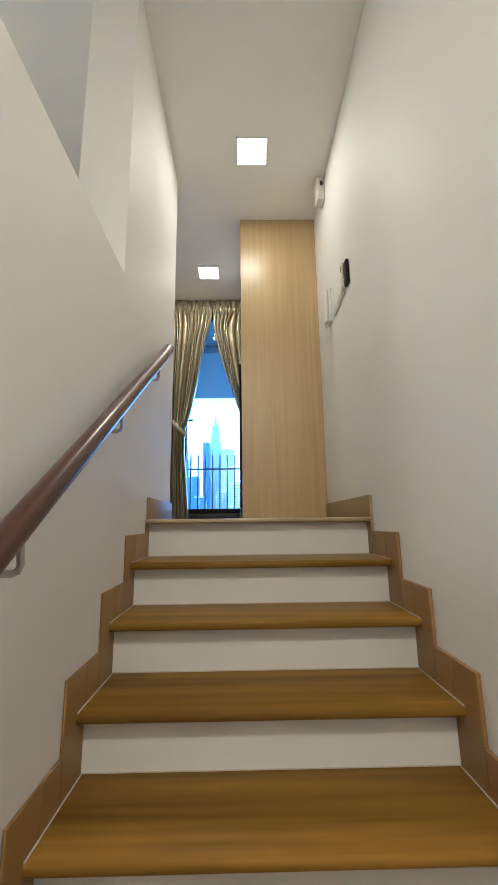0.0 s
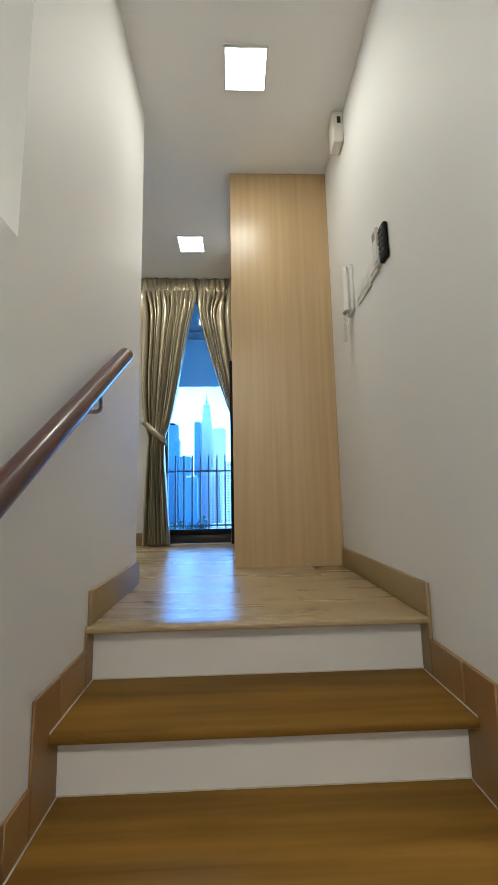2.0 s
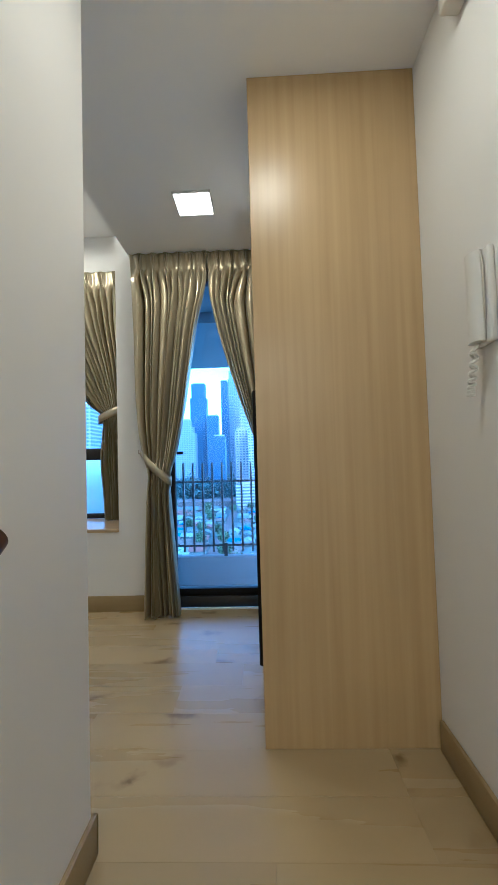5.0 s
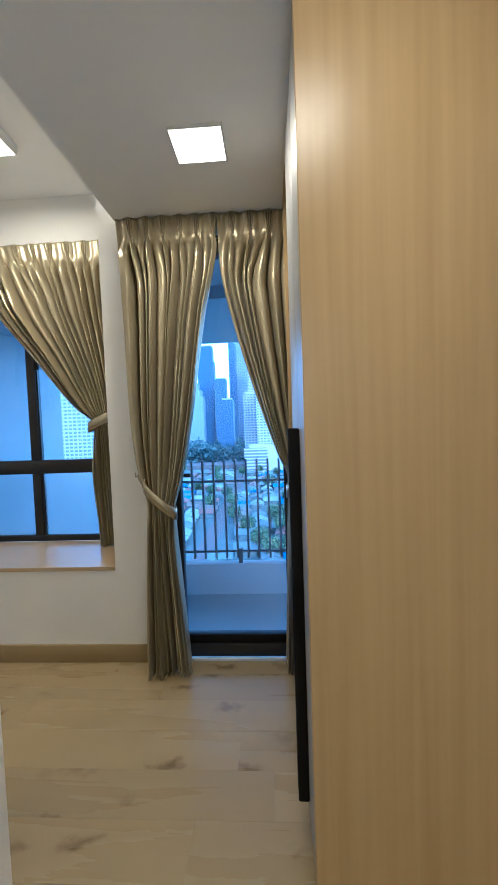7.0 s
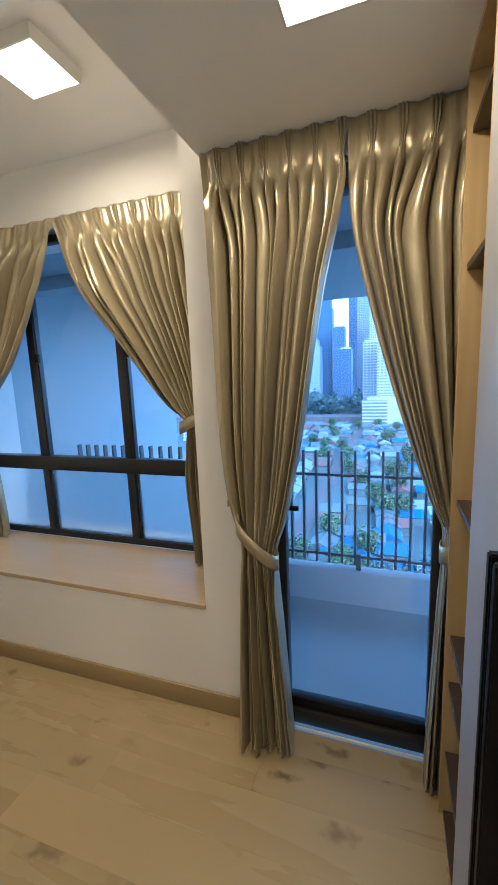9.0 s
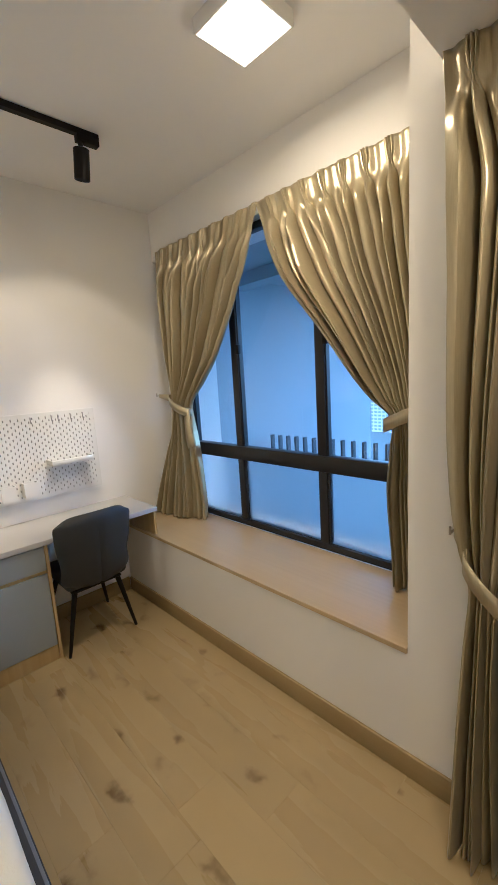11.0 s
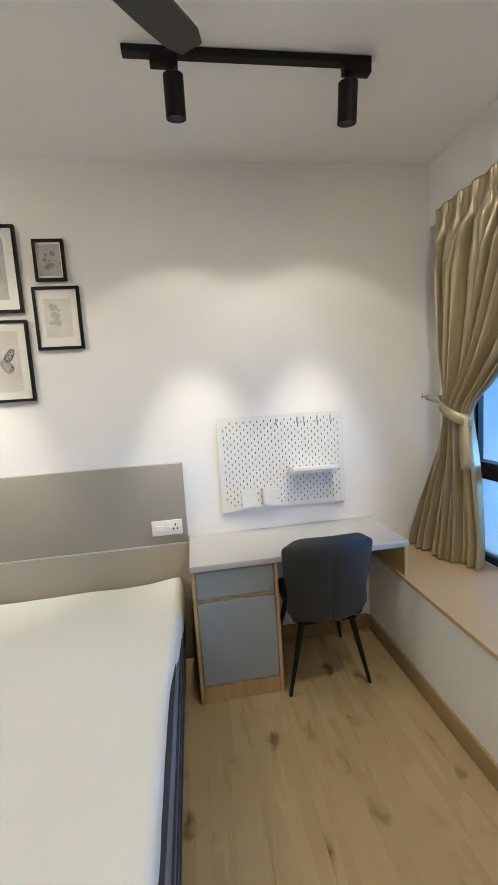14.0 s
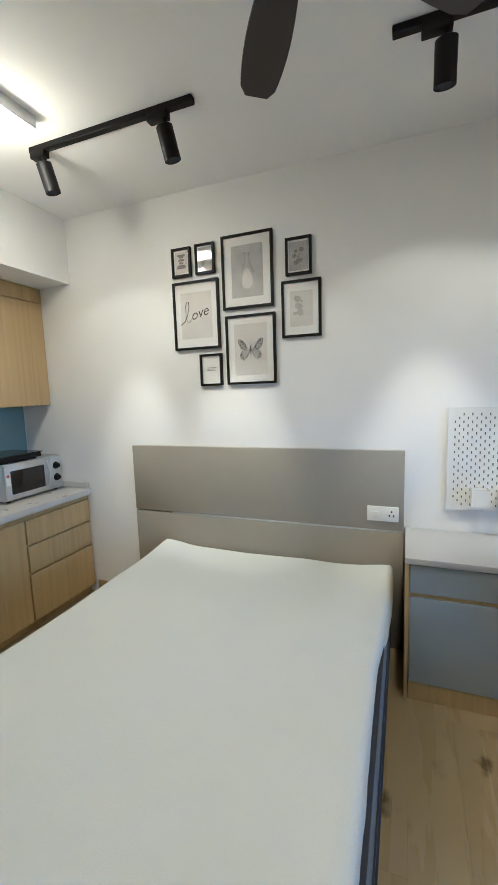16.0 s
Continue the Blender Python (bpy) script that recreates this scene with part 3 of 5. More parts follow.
tower("tall haze-blue glass office tower", -9.9, -7.7, 10.6, 900, FAC_HAZE_BLUE, steps=2)
tower("haze-blue glass tower beside a taller one", -7.6, -6.1, 6.1, 880, FAC_HAZE_BLUE)
tower("low haze-blue glass block among towers", -6.9, -5.2, 3.2, 700, FAC_HAZE_BLUE)
tower("broad pale tower with stepped crown", -13.2, -9.3, 5.6, 850, FAC_HAZE_GREY, steps=3)
tower("tall slim haze-blue tower", -5.6, -4.7, 10.9, 1000, FAC_HAZE_BLUE)
tower("very tall pale tower with tapering crown and spire", -4.75, -3.0, 13.4, 1050, FAC_HAZE_GREY, crown=30, steps=4)
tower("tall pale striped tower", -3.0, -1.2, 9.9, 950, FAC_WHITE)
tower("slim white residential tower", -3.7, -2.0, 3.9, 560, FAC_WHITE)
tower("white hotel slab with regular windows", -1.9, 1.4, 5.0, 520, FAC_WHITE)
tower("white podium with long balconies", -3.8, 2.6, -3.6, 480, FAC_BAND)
tower("haze-blue tower at the city edge", 2.0, 4.2, 8.0, 900, FAC_HAZE_BLUE)
tower("pale tower at the city edge", 5.0, 8.0, 6.0, 900, FAC_HAZE_GREY)
tower("grey slab among trees", -17.5, -14.5, 4.5, 900, FAC_HAZE_GREY)
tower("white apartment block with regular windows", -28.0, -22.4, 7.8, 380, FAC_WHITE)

rng = random.Random(4)


def clump(bm, c, r, n=26):
    """A crown: many small leaf clumps with gaps and an uneven outline."""
    for _ in range(n):
        d = Vector((rng.gauss(0, 1), rng.gauss(0, 1), rng.gauss(0, 0.8))).normalized() * r * rng.uniform(0.35, 1.0)
        s = r * (rng.uniform(0.08, 0.2) if n > 300 else rng.uniform(0.16, 0.34))
        p = Vector(c) + d
        vs = [bm.verts.new(p + Vector((rng.uniform(-1, 1), rng.uniform(-1, 1), rng.uniform(-0.8, 0.8))) * s) for _ in range(6)]
        for a, b, e in ((0, 1, 2), (0, 2, 3), (0, 3, 4), (0, 4, 5), (1, 3, 5), (2, 4, 1)):
            bm.faces.new((vs[a], vs[b], vs[e]))


def tree_shape():
    t = thing("tree", "broad green tree rising between low houses", "tree", group="trees between the houses", at=(0, 0, GZ))
    tb = bmesh.new()
    cyl(tb, (0, 0, 0), (0.2, 0.1, 4.5), 0.45, 0.25, 8)
    for a in (0.3, 2.2, 4.1):
        cyl(tb, (0.2, 0.1, 4.0), (2.2 * math.cos(a), 2.2 * math.sin(a), 7.0), 0.2, 0.07, 6)
    part("trunk", tb, TRUNK, t)
    cb = bmesh.new()
    clump(cb, (0, 0, 7.8), 4.6, 420)
    part("crown", cb, FOLI, t)
    return t


tree = tree_shape()
tree.location = (-9, 112, GZ)
for _ in range(48):
    yy = rng.uniform(95, 500)
    copy_thing(tree, pose(yy * rng.uniform(-0.32, 0.14), yy, GZ, 0, 0, rng.uniform(0, 360)))
fb = bmesh.new()
for _ in range(330):
    yy = rng.uniform(590, 830)
    clump(fb, (yy * rng.uniform(-0.36, 0.16), yy, GZ + rng.uniform(4, 22)), rng.uniform(9, 17), 22)
for _ in range(70):
    yy = rng.uniform(92, 125)
    clump(fb, (yy * rng.uniform(-0.3, 0.12), yy, GZ + 4), rng.uniform(2.5, 5), 20)
tagged(part("woods", fb, HAZEWOOD), "belt of far trees tinted hazy blue-green", "trees", kind="stuff")

# zinc and white roofs include the blue cast of distant hazy light
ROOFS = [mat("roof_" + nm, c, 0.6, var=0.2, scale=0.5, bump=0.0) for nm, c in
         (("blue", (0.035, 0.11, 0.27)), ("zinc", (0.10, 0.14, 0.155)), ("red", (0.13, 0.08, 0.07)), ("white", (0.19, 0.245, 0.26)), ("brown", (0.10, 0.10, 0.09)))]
# wall render darkened and blued: the haze sits in its colour
RENDER_HAZED = mat("hazed_house_wall", (0.115, 0.15, 0.155), 0.8, var=0.15, scale=0.3, bump=0.0)


def house_shape(roof_mat, word):
    h = thing("house", "low house with %s pitched roof far below" % word, "house", group="low houses", at=(0, 0, GZ))
    part("wall", boxes((-5, 5, -4, 4, 0, 3.6)), RENDER_HAZED, h)
    bm = bmesh.new()
    a = [bm.verts.new(v) for v in ((-5.6, -4.8, 3.4), (5.6, -4.8, 3.4), (5.6, 4.8, 3.4), (-5.6, 4.8, 3.4), (-5.6, 0, 5.6), (5.6, 0, 5.6))]
    for f in ((0, 1, 5, 4), (2, 3, 4, 5), (0, 4, 3), (1, 2, 5), (0, 3, 2, 1)):
        bm.faces.new([a[i] for i in f])
    part("roof", bm, roof_mat, h)
    return h


protos = [house_shape(r, w) for r, w in zip(ROOFS, ("blue metal", "grey zinc", "red tiled", "white sheet", "brown tiled"))]
for k, p in enumerate(protos):
    p.location = (-16 + k * 9, 128 + 17 * k, GZ)
spots = set()
while len(spots) < 620:
    r, c = rng.randrange(31), rng.randrange(28)
    spots.add((r, c))
for r, c in sorted(spots):
    yy = 112 + r * 12.4
    xx = -75 + c * 11.0 + (yy - 118) * -0.08
    if -0.36 * yy - 4 < xx < 0.17 * yy + 4 and not -41 < xx < -26:
        copy_thing(protos[rng.choice((0, 1, 1, 2, 3, 3, 4))], pose(xx + rng.uniform(-1, 1), yy, GZ, 0, 0, rng.choice((0, 90)) + rng.uniform(-8, 8)))

# ---- lamps ----


def panel_lamp(x, y, z, size, thick, label):
    t = thing("ceiling_light", label, "ceiling light", group="square ceiling lights", at=(x, y, z))
    h = size / 2
    fr = bmesh.new()
    for b in ((-h - 0.006, h + 0.006, -h - 0.006, -h, -thick, 0), (-h - 0.006, h + 0.006, h, h + 0.006, -thick, 0), (-h - 0.006, -h, -h, h, -thick, 0), (h, h + 0.006, -h, h, -thick, 0)):
        box(fr, *b)
    part("frame", fr, WHITEP, t)
    part("diffuser", boxes((-h, h, -h, h, -thick + 0.002, -0.001)), LIT, t, "glowing white diffuser")
    return t


panel_lamp(0.057, 2.275, LOW, 0.186, 0.012, "flush square white ceiling light, switched on")
panel_lamp(0.057, -1.4, LOW, 0.186, 0.012, "flush square white ceiling light, switched on")
panel_lamp(-0.332, 3.572, LOW, 0.186, 0.012, "flush square white ceiling light, switched on")
panel_lamp(-1.492, 4.008, HIGH, 0.233, 0.054, "surface-mounted square white ceiling light, switched on")
panel_lamp(-2.168, 1.363, HIGH, 0.233, 0.054, "surface-mounted square white ceiling light, switched on")


def track(y0, y1, spots_y, turn):
    t = thing("track_light", "black ceiling track with two cylinder spotlights, switched on", "track light", group="ceiling tracks", at=(-2.462, (y0 + y1) / 2, HIGH))
    cy = (y0 + y1) / 2
    part("track", soft_box(-0.018, 0.018, y0 - cy, y1 - cy, -0.028, 0.0, 0.003, 1), BLACK, t)
    for sy, off in spots_y:
        d = sy - cy
        part("adapter", soft_box(-0.02, 0.02, d + min(off, 0) - 0.02, d + max(off, 0) + 0.02, -0.058, -0.024, 0.004, 2), BLACK, t)
        part("stem", cyl(bmesh.new(), (0, d, -0.05), (-0.004, d, -0.095), 0.011, 0.011, 12), BLACK, t)
        q = Vector((-0.024, d + turn, -0.218))
        p = Vector((0.002, d, -0.088))
        bm = bmesh.new()
        cyl(bm, p, q, 0.037, 0.037, 28, cap=False)
        cyl(bm, p + (p - q).normalized() * 0.004, p, 0.030, 0.037, 28)
        cyl(bm, q, q + (p - q) * 0.25, 0.033, 0.033, 28, cap=False)
        can = part("can", bm, BLACK, t)
        part("lens", cyl(bmesh.new(), q + (p - q) * 0.22, q + (p - q) * 0.23, 0.0325, 0.0325, 24), SPOTLIT, can, "glowing lens")
    return t


track(2.99, 3.922, ((3.165, -0.06), (3.83, 0.07)), 0.0)
track(1.262, 2.19, ((2.045, -0.06), (1.34, -0.05)), 0.02)

fan = thing("ceiling_fan", "dark brown five-bladed ceiling fan", "ceiling fan", at=FAN)
part("canopy", cyl(bmesh.new(), (0, 0, HIGH - FAN[2]), (0, 0, HIGH - FAN[2] - 0.06), 0.05, 0.07, 24), BLACK, fan)
part("rod", cyl(bmesh.new(), (0, 0, HIGH - FAN[2] - 0.05), (0, 0, 0.04), 0.014, 0.014, 12), BLACK, fan)
part("motor", cyl(cyl(bmesh.new(), (0, 0, 0.07), (0, 0, 0.0), 0.075, 0.11, 28), (0, 0, 0.0), (0, 0, -0.06), 0.11, 0.07, 28), BLACK, fan)
FANW = mat("dark_fan_blade", (0.022, 0.018, 0.017), 0.5, var=0.2)
for k in range(5):
    bm = bmesh.new()
    rows = []
    for i in range(13):
        r = 0.10 + (FAN_R - 0.10) * i / 12
        wdt = 0.036 + 0.028 * math.sin(math.pi * min(1, i / 12 * 0.8))
        if i == 12:
            wdt *= 0.7
        tw = radians(14 - 8 * i / 12)
        rows.append([[bm.verts.new((r, s * wdt * math.cos(tw), s * wdt * math.sin(tw) + zz)) for s in (-1, -0.5, 0, 0.5, 1)] for zz in (0.0, 0.008)])
    for a, b in zip(rows, rows[1:]):
        for j in range(4):
            bm.faces.new((a[0][j], a[0][j + 1], b[0][j + 1], b[0][j]))
            bm.faces.new((a[1][j], a[1][j + 1], b[1][j + 1], b[1][j]))
        bm.faces.new((a[0][0], b[0][0], b[1][0], a[1][0]))
        bm.faces.new((a[0][4], b[0][4], b[1][4], a[1][4]))
    bm.faces.new(rows[-1][0] + rows[-1][1][::-1])
    bl = part("blade", bm, FANW, fan)
    bl.rotation_euler = (0, 0, radians(FAN_TURN + 72 * k))

# ---- stairwell things ----
hr = thing("handrail", "dark reddish-brown round wooden handrail on steel brackets", "handrail", at=(-0.402, 1.0, 0.2))
top, low = Vector((-0.402, 2.058, 0.879)), Vector((-0.402, -0.9, 0.879 - 2.958 * 0.698))
d = (top - low).normalized()
rb = tube([low] + [low + (top - low) * k / 8 for k in range(1, 8)] + [top - d * 0.006, top], 0.026, 20)
placed(part("rail", rb, RAILW), hr)
for by in (1.80, 1.30, 0.78, 0.27, -0.24):
    bz = top.z - (top.y - by) * 0.698
    bk = tube([(-0.463, by, bz - 0.084), (-0.411, by, bz - 0.084), (-0.400, by, bz - 0.080), (-0.396, by, bz - 0.070), (-0.401, by, bz - 0.022)], 0.0065, 8)
    placed(part("bracket", bk, STEEL), hr)
    placed(part("rose", cyl(bmesh.new(), (-0.4615, by, bz - 0.084), (-0.455, by, bz - 0.084), 0.024, 0.021, 16), STEEL), hr)

al = thing("alarm_sensor", "small cream plastic wall sensor box under the ceiling", "sensor", at=(0.566, 2.520, 2.268))
part("case", soft_box(-0.055, 0.0005, -0.045, 0.045, -0.095, 0.085, 0.008, 3), CREAMP, al)
part("slot", soft_box(-0.032, -0.012, -0.0465, -0.0435, 0.012, 0.05, 0.001, 1), DARKGAP, al, "dark sensor slot")

ph = thing("intercom_handset", "white wall intercom handset with a coiled cord", "intercom", at=(0.566, 2.500, 1.365))
part("base", soft_box(-0.018, 0.0005, -0.045, 0.045, -0.118, 0.118, 0.007, 3), WHITEP, ph)
hs = bmesh.new()
prev = None
for i in range(13):
    t = i / 12
    bow = 0.030 * math.sin(math.pi * t)
    zc, xo = -0.112 + 0.224 * t, -0.030 + bow * 0.06
    ring = [hs.verts.new((xo + 0.016 * math.cos(a), 0.030 * math.sin(a), zc)) for a in [2 * math.pi * k / 12 for k in range(12)]]
    if prev:
        for k in range(12):
            hs.faces.new((prev[k], prev[(k + 1) % 12], ring[(k + 1) % 12], ring[k]))
    else:
        hs.faces.new(ring[::-1])
    prev = ring
hs.faces.new(prev)
part("handset", hs, WHITEP, ph)
part("cradle_line", soft_box(-0.0255, -0.022, -0.032, -0.026, -0.06, 0.09, 0.001, 1), CREAMP, ph)
coil = []
for i in range(160):
    t = i / 159
    a = 2 * math.pi * 15 * t
    yy = 0.012 + (0.03 * math.sin(math.pi * t))
    zz = -0.112 - 0.125 * math.sin(math.pi * t) ** 0.8
    coil.append((-0.03 + 0.007 * math.cos(a), yy + 0.007 * math.sin(a), zz))
part("cord", tube(coil, 0.0045, 6), WHITEP, ph, "white coiled cord")


def switch_plate(y, z, n):
    t = thing("light_switch", "white plastic wall switch plate with rockers", "switch", group="stair wall switches", at=(0.566, y, z))
    part("plate", soft_box(-0.009, 0.0005, -0.043, 0.043, -0.043, 0.043, 0.003, 2), WHITEP, t)
    for k in range(n):
        w = 0.06 / n
        part("rocker", soft_box(-0.013, -0.008, -0.03 + k * w + 0.001, -0.03 + (k + 1) * w - 0.001, -0.024, 0.024, 0.002, 1), WHITEP, t)


switch_plate(2.352, 1.278, 2)
switch_plate(2.262, 1.278, 1)
switch_plate(2.176, 1.29, 1)
rc = thing("air_conditioner_remote", "white remote control in a wall holder", "remote control", at=(0.566, 2.118, 1.335))
part("holder", soft_box(-0.018, 0.0005, -0.028, 0.028, -0.075, -0.005, 0.003, 2), WHITEP, rc)
part("body", soft_box(-0.022, -0.006, -0.023, 0.023, -0.065, 0.08, 0.005, 2), CREAMP, rc)
part("display", soft_box(-0.0232, -0.02, -0.015, 0.015, 0.03, 0.065, 0.001, 1), mat("grey_lcd", (0.30, 0.33, 0.31), 0.2, bump=0), rc)
fr = thing("fan_remote", "black fan remote control in a wall holder", "remote control", at=(0.566, 2.05, 1.30))
part("body", soft_box(-0.020, 0.0005, -0.028, 0.028, -0.058, 0.088, 0.009, 3), BLACK, fr)
RUB = mat("grey_rubber", (0.09, 0.09, 0.095), 0.6, bump=0)
for r in range(5):
    for c in range(3):
        part("button", cyl(bmesh.new(), (-0.0195, -0.016 + c * 0.016, 0.066 - r * 0.022), (-0.0225, -0.016 + c * 0.016, 0.066 - r * 0.022), 0.0055, 0.005, 10), RUB, fr)

# ---- wardrobe ----
wd = thing("wardrobe", "oak-veneered wardrobe with glossy white doors and long black handles", "wardrobe", at=(0.28, 3.25, 0))
placed(part("side_panel", soft_box(-0.025, 0.5655, 2.884, 2.905, 0.0005, LOW - 0.001, 0.0015, 1), VENEER), wd)
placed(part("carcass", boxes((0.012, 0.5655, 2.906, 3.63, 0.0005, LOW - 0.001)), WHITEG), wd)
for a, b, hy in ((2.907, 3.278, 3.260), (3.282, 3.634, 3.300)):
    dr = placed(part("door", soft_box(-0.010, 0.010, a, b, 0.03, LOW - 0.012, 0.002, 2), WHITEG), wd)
    hd = bmesh.new()
    box(hd, -0.044, -0.0095, hy - 0.010, hy + 0.010, 0.09, 1.28)
    bmesh.ops.bevel(hd, geom=hd.edges[:], offset=0.003, segments=2, affect="EDGES")
    o = part("handle", hd, BLACK, dr, "long black bar handle")
    o.matrix_parent_inverse = Matrix.Identity(4)
placed(part("plinth", boxes((0.0, 0.0115, 2.907, 3.634, 0.0005, 0.028)), DARKGAP), wd)
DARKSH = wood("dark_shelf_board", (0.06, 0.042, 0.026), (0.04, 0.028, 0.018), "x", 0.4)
sh = thing("open_shelf_unit", "narrow oak-veneered open shelf unit beside the balcony door", "shelf unit", at=(0.28, 3.8, 0))
for nm, b in (("side_panel", (-0.008, 0.5655, 3.636, 3.654, 0.0005, LOW - 0.001)), ("side_panel", (-0.008, 0.5655, 3.975, 3.993, 0.0005, LOW - 0.001)), ("back_panel", (0.549, 0.5655, 3.655, 3.974, 0.0005, LOW - 0.001)),
              ("top_panel", (-0.008, 0.548, 3.655, 3.974, LOW - 0.02, LOW - 0.001))):
    placed(part(nm, soft_box(*b, 0.001, 1), VENEER), sh)
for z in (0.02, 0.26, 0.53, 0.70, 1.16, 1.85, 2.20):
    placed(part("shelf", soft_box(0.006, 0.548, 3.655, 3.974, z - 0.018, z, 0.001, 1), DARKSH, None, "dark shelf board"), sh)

# ---- curtains ----


def lerp_table(tab, z):
    """Left and right edge at height z, on a smooth curve through the table."""
    tab = sorted(tab)
    if z <= tab[0][0]:
        return tab[0][1:]
    for i in range(len(tab) - 1):
        a, b = tab[i], tab[i + 1]
        if z <= b[0]:
            h = b[0] - a[0]
            t = (z - a[0]) / h
            res = []
            for c in (1, 2):
                d = (b[c] - a[c]) / h
                before = (a[c] - tab[i - 1][c]) / (a[0] - tab[i - 1][0]) if i else d
                after = (tab[i + 2][c] - b[c]) / (tab[i + 2][0] - b[0]) if i + 2 < len(tab) else d
                m0 = 0.5 * (before + d) if before * d > 0 else 0.0
                m1 = 0.5 * (after + d) if after * d > 0 else 0.0
                res.append(a[c] * (1 + 2 * t) * (1 - t) ** 2 + h * m0 * t * (1 - t) ** 2 + b[c] * t * t * (3 - 2 * t) + h * m1 * t * t * (t - 1))
            return tuple(res)
    return tab[-1][1:]


def curtain(label, tab, y0, pleats, tie_z, hook, depth=0.032, seed=0, drop=0.0):
    ztop, zbot = max(r[0] for r in tab), min(r[0] for r in tab)
    t = thing("curtain", label, "curtain", group="champagne curtains", at=((tab[0][1] + tab[0][2]) / 2, y0, zbot))
    rg = random.Random(seed)
    folds = 2 * pleats
    lean = [rg.uniform(-0.12, 0.12) for _ in range(folds)]
    am = [rg.choice((0.4, 0.6, 0.85, 1.1, 1.35)) * rg.uniform(0.85, 1.15) for _ in range(folds)]
    power = [rg.uniform(0.6, 1.4) for _ in range(folds)]
    top = [0.38 if k % 2 else 0.62 for k in range(folds)]
    wid = [rg.choice((0.35, 0.6, 0.9, 1.4)) * rg.uniform(0.8, 1.2) for _ in range(folds)]
    head_edge = [sum(top[:k]) / sum(top) for k in range(folds + 1)]
    edge = [sum(wid[:k]) / sum(wid) for k in range(folds + 1)]
    cols, rows = folds * 18, 160
    bm = bmesh.new()
    grid = []

    def ease(q):
        q = max(0.0, min(1.0, q))
        return q * q * (3 - 2 * q)

    for j in range(rows + 1):
        v = j / rows
        z = ztop + (zbot - ztop) * v
        xl, xr = lerp_table(tab, z)
        head = ztop - z
        near = math.exp(-((z - tie_z) / 0.14) ** 2)
        loose = ease((head - 0.06) / 0.32)
        fade = ease((head - 0.085) / 0.12)
        squeeze = math.exp(-((head - 0.095) / 0.035) ** 2)
        line = []
        for i in range(cols + 1):
            s = i / cols
            u = s * folds
            k = int(min(u, folds - 1e-6))
            f = u - k
            g = f - 0.5
            # three pinched fingers in the heading, opening into a rounded fold below
            if k % 2:
                fingers = -0.013 * math.exp(-(g / 0.42) ** 6) * (0.55 + 0.45 * math.cos(6 * math.pi * g))
            else:
                fingers = 0.005 * math.sin(2 * math.pi * f + 14 * lean[k]) * math.sin(math.pi * f) + 0.004 * math.sin(math.pi * f)
            lobe = (0.5 - 0.5 * math.cos(2 * math.pi * f)) ** power[k]
            if (k == 0 and f < 0.5) or (k == folds - 1 and f > 0.5):
                lobe = 0.75 + 0.25 * lobe
            ripple = 0.12 * math.sin(4 * math.pi * f + 60 * lean[k] + 1.5 * z) * math.sin(math.pi * f) * loose
            puff = 1 + (0.18 if k % 2 else -0.2) * math.exp(-((head - 0.20) / 0.09) ** 2)
            amp = depth * (0.8 + (am[k] - 0.8) * loose) * puff * (1 - 0.45 * near) * min(1, 0.5 + 6 * s, 0.5 + 6 * (1 - s))
            below = -amp * (2 * lobe - 1 + ripple)
            yy = fingers * (1 - fade) + below * fade
            w_head, w_low = head_edge[k + 1] - head_edge[k], edge[k + 1] - edge[k]
            width = w_head + (w_low - w_head) * 0.9 * loose
            su, si = head_edge[k] + f * w_head, edge[k] + f * w_low
            sx = su + (si - su) * 0.9 * loose
            # full folds lean over and close the valleys between them
            sx += width * fade * (-0.12 * math.sin(2 * math.pi * f) + lean[k] * math.sin(math.pi * f) * loose)
            sx -= w_head * 0.5 * squeeze * g * (1 if k % 2 else -0.3)
            drift = 0.012 * noise.noise(Vector((k * 1.7 + seed, z * 1.1, 2.0))) * loose * (1 - near)
            x = xl + (xr - xl) * min(1, max(0, sx)) + drift * math.sin(math.pi * s)
            swell = 0.010 * noise.noise(Vector((s * 3 + seed, z * 1.3, seed * 1.7))) * min(1, head)
            crinkle = 0.010 * noise.noise(Vector((s * 16, z * 8, seed))) * (math.exp(-((head - 0.28) / 0.25) ** 2) + 0.7 * math.exp(-((z - tie_z - 0.12) / 0.2) ** 2))
            low_y = max(0, min(1, (0.6 - (z - zbot)) / 0.6))
            yy -= drop * (1 - s) ** 1.5 * low_y
            line.append(bm.verts.new((x, y0 + yy + swell + crinkle - 0.045 * near * math.sin(math.pi * s), z)))
        grid.append(line)
    for a, b in zip(grid, grid[1:]):
        for i in range(cols):
            bm.faces.new((a[i], a[i + 1], b[i + 1], b[i]))
    cloth = placed(part("cloth", bm, SATIN), t)
    so = cloth.modifiers.new("thickness", "SOLIDIFY")
    so.thickness = 0.0015
    # tieback: a band round the gathered cloth, drawn to its hook
    xl, xr = lerp_table(tab, tie_z)
    cx, hw = (xl + xr) / 2, (xr - xl) / 2 + 0.012
    band = bmesh.new()
    prev = None
    for i in range(41):
        a = 2 * math.pi * i / 40
        x, y = cx + hw * math.cos(a), y0 - 0.035 + 0.055 * math.sin(a)
        slope = (x - cx) / hw
        side = 1 if hook[0] > cx else -1
        lift = 0.5 * (1 + slope * side) * (hook[2] - tie_z) * 0.75 - 0.02 * (1 - slope * side)
        pair = [band.verts.new((x, y, tie_z + lift + dz)) for dz in (-0.030, 0.030)]
        if prev:
            band.faces.new((prev[0], pair[0], pair[1], prev[1]))
        prev = pair
    side = 1 if hook[0] > cx else -1
    ex = cx + hw * side
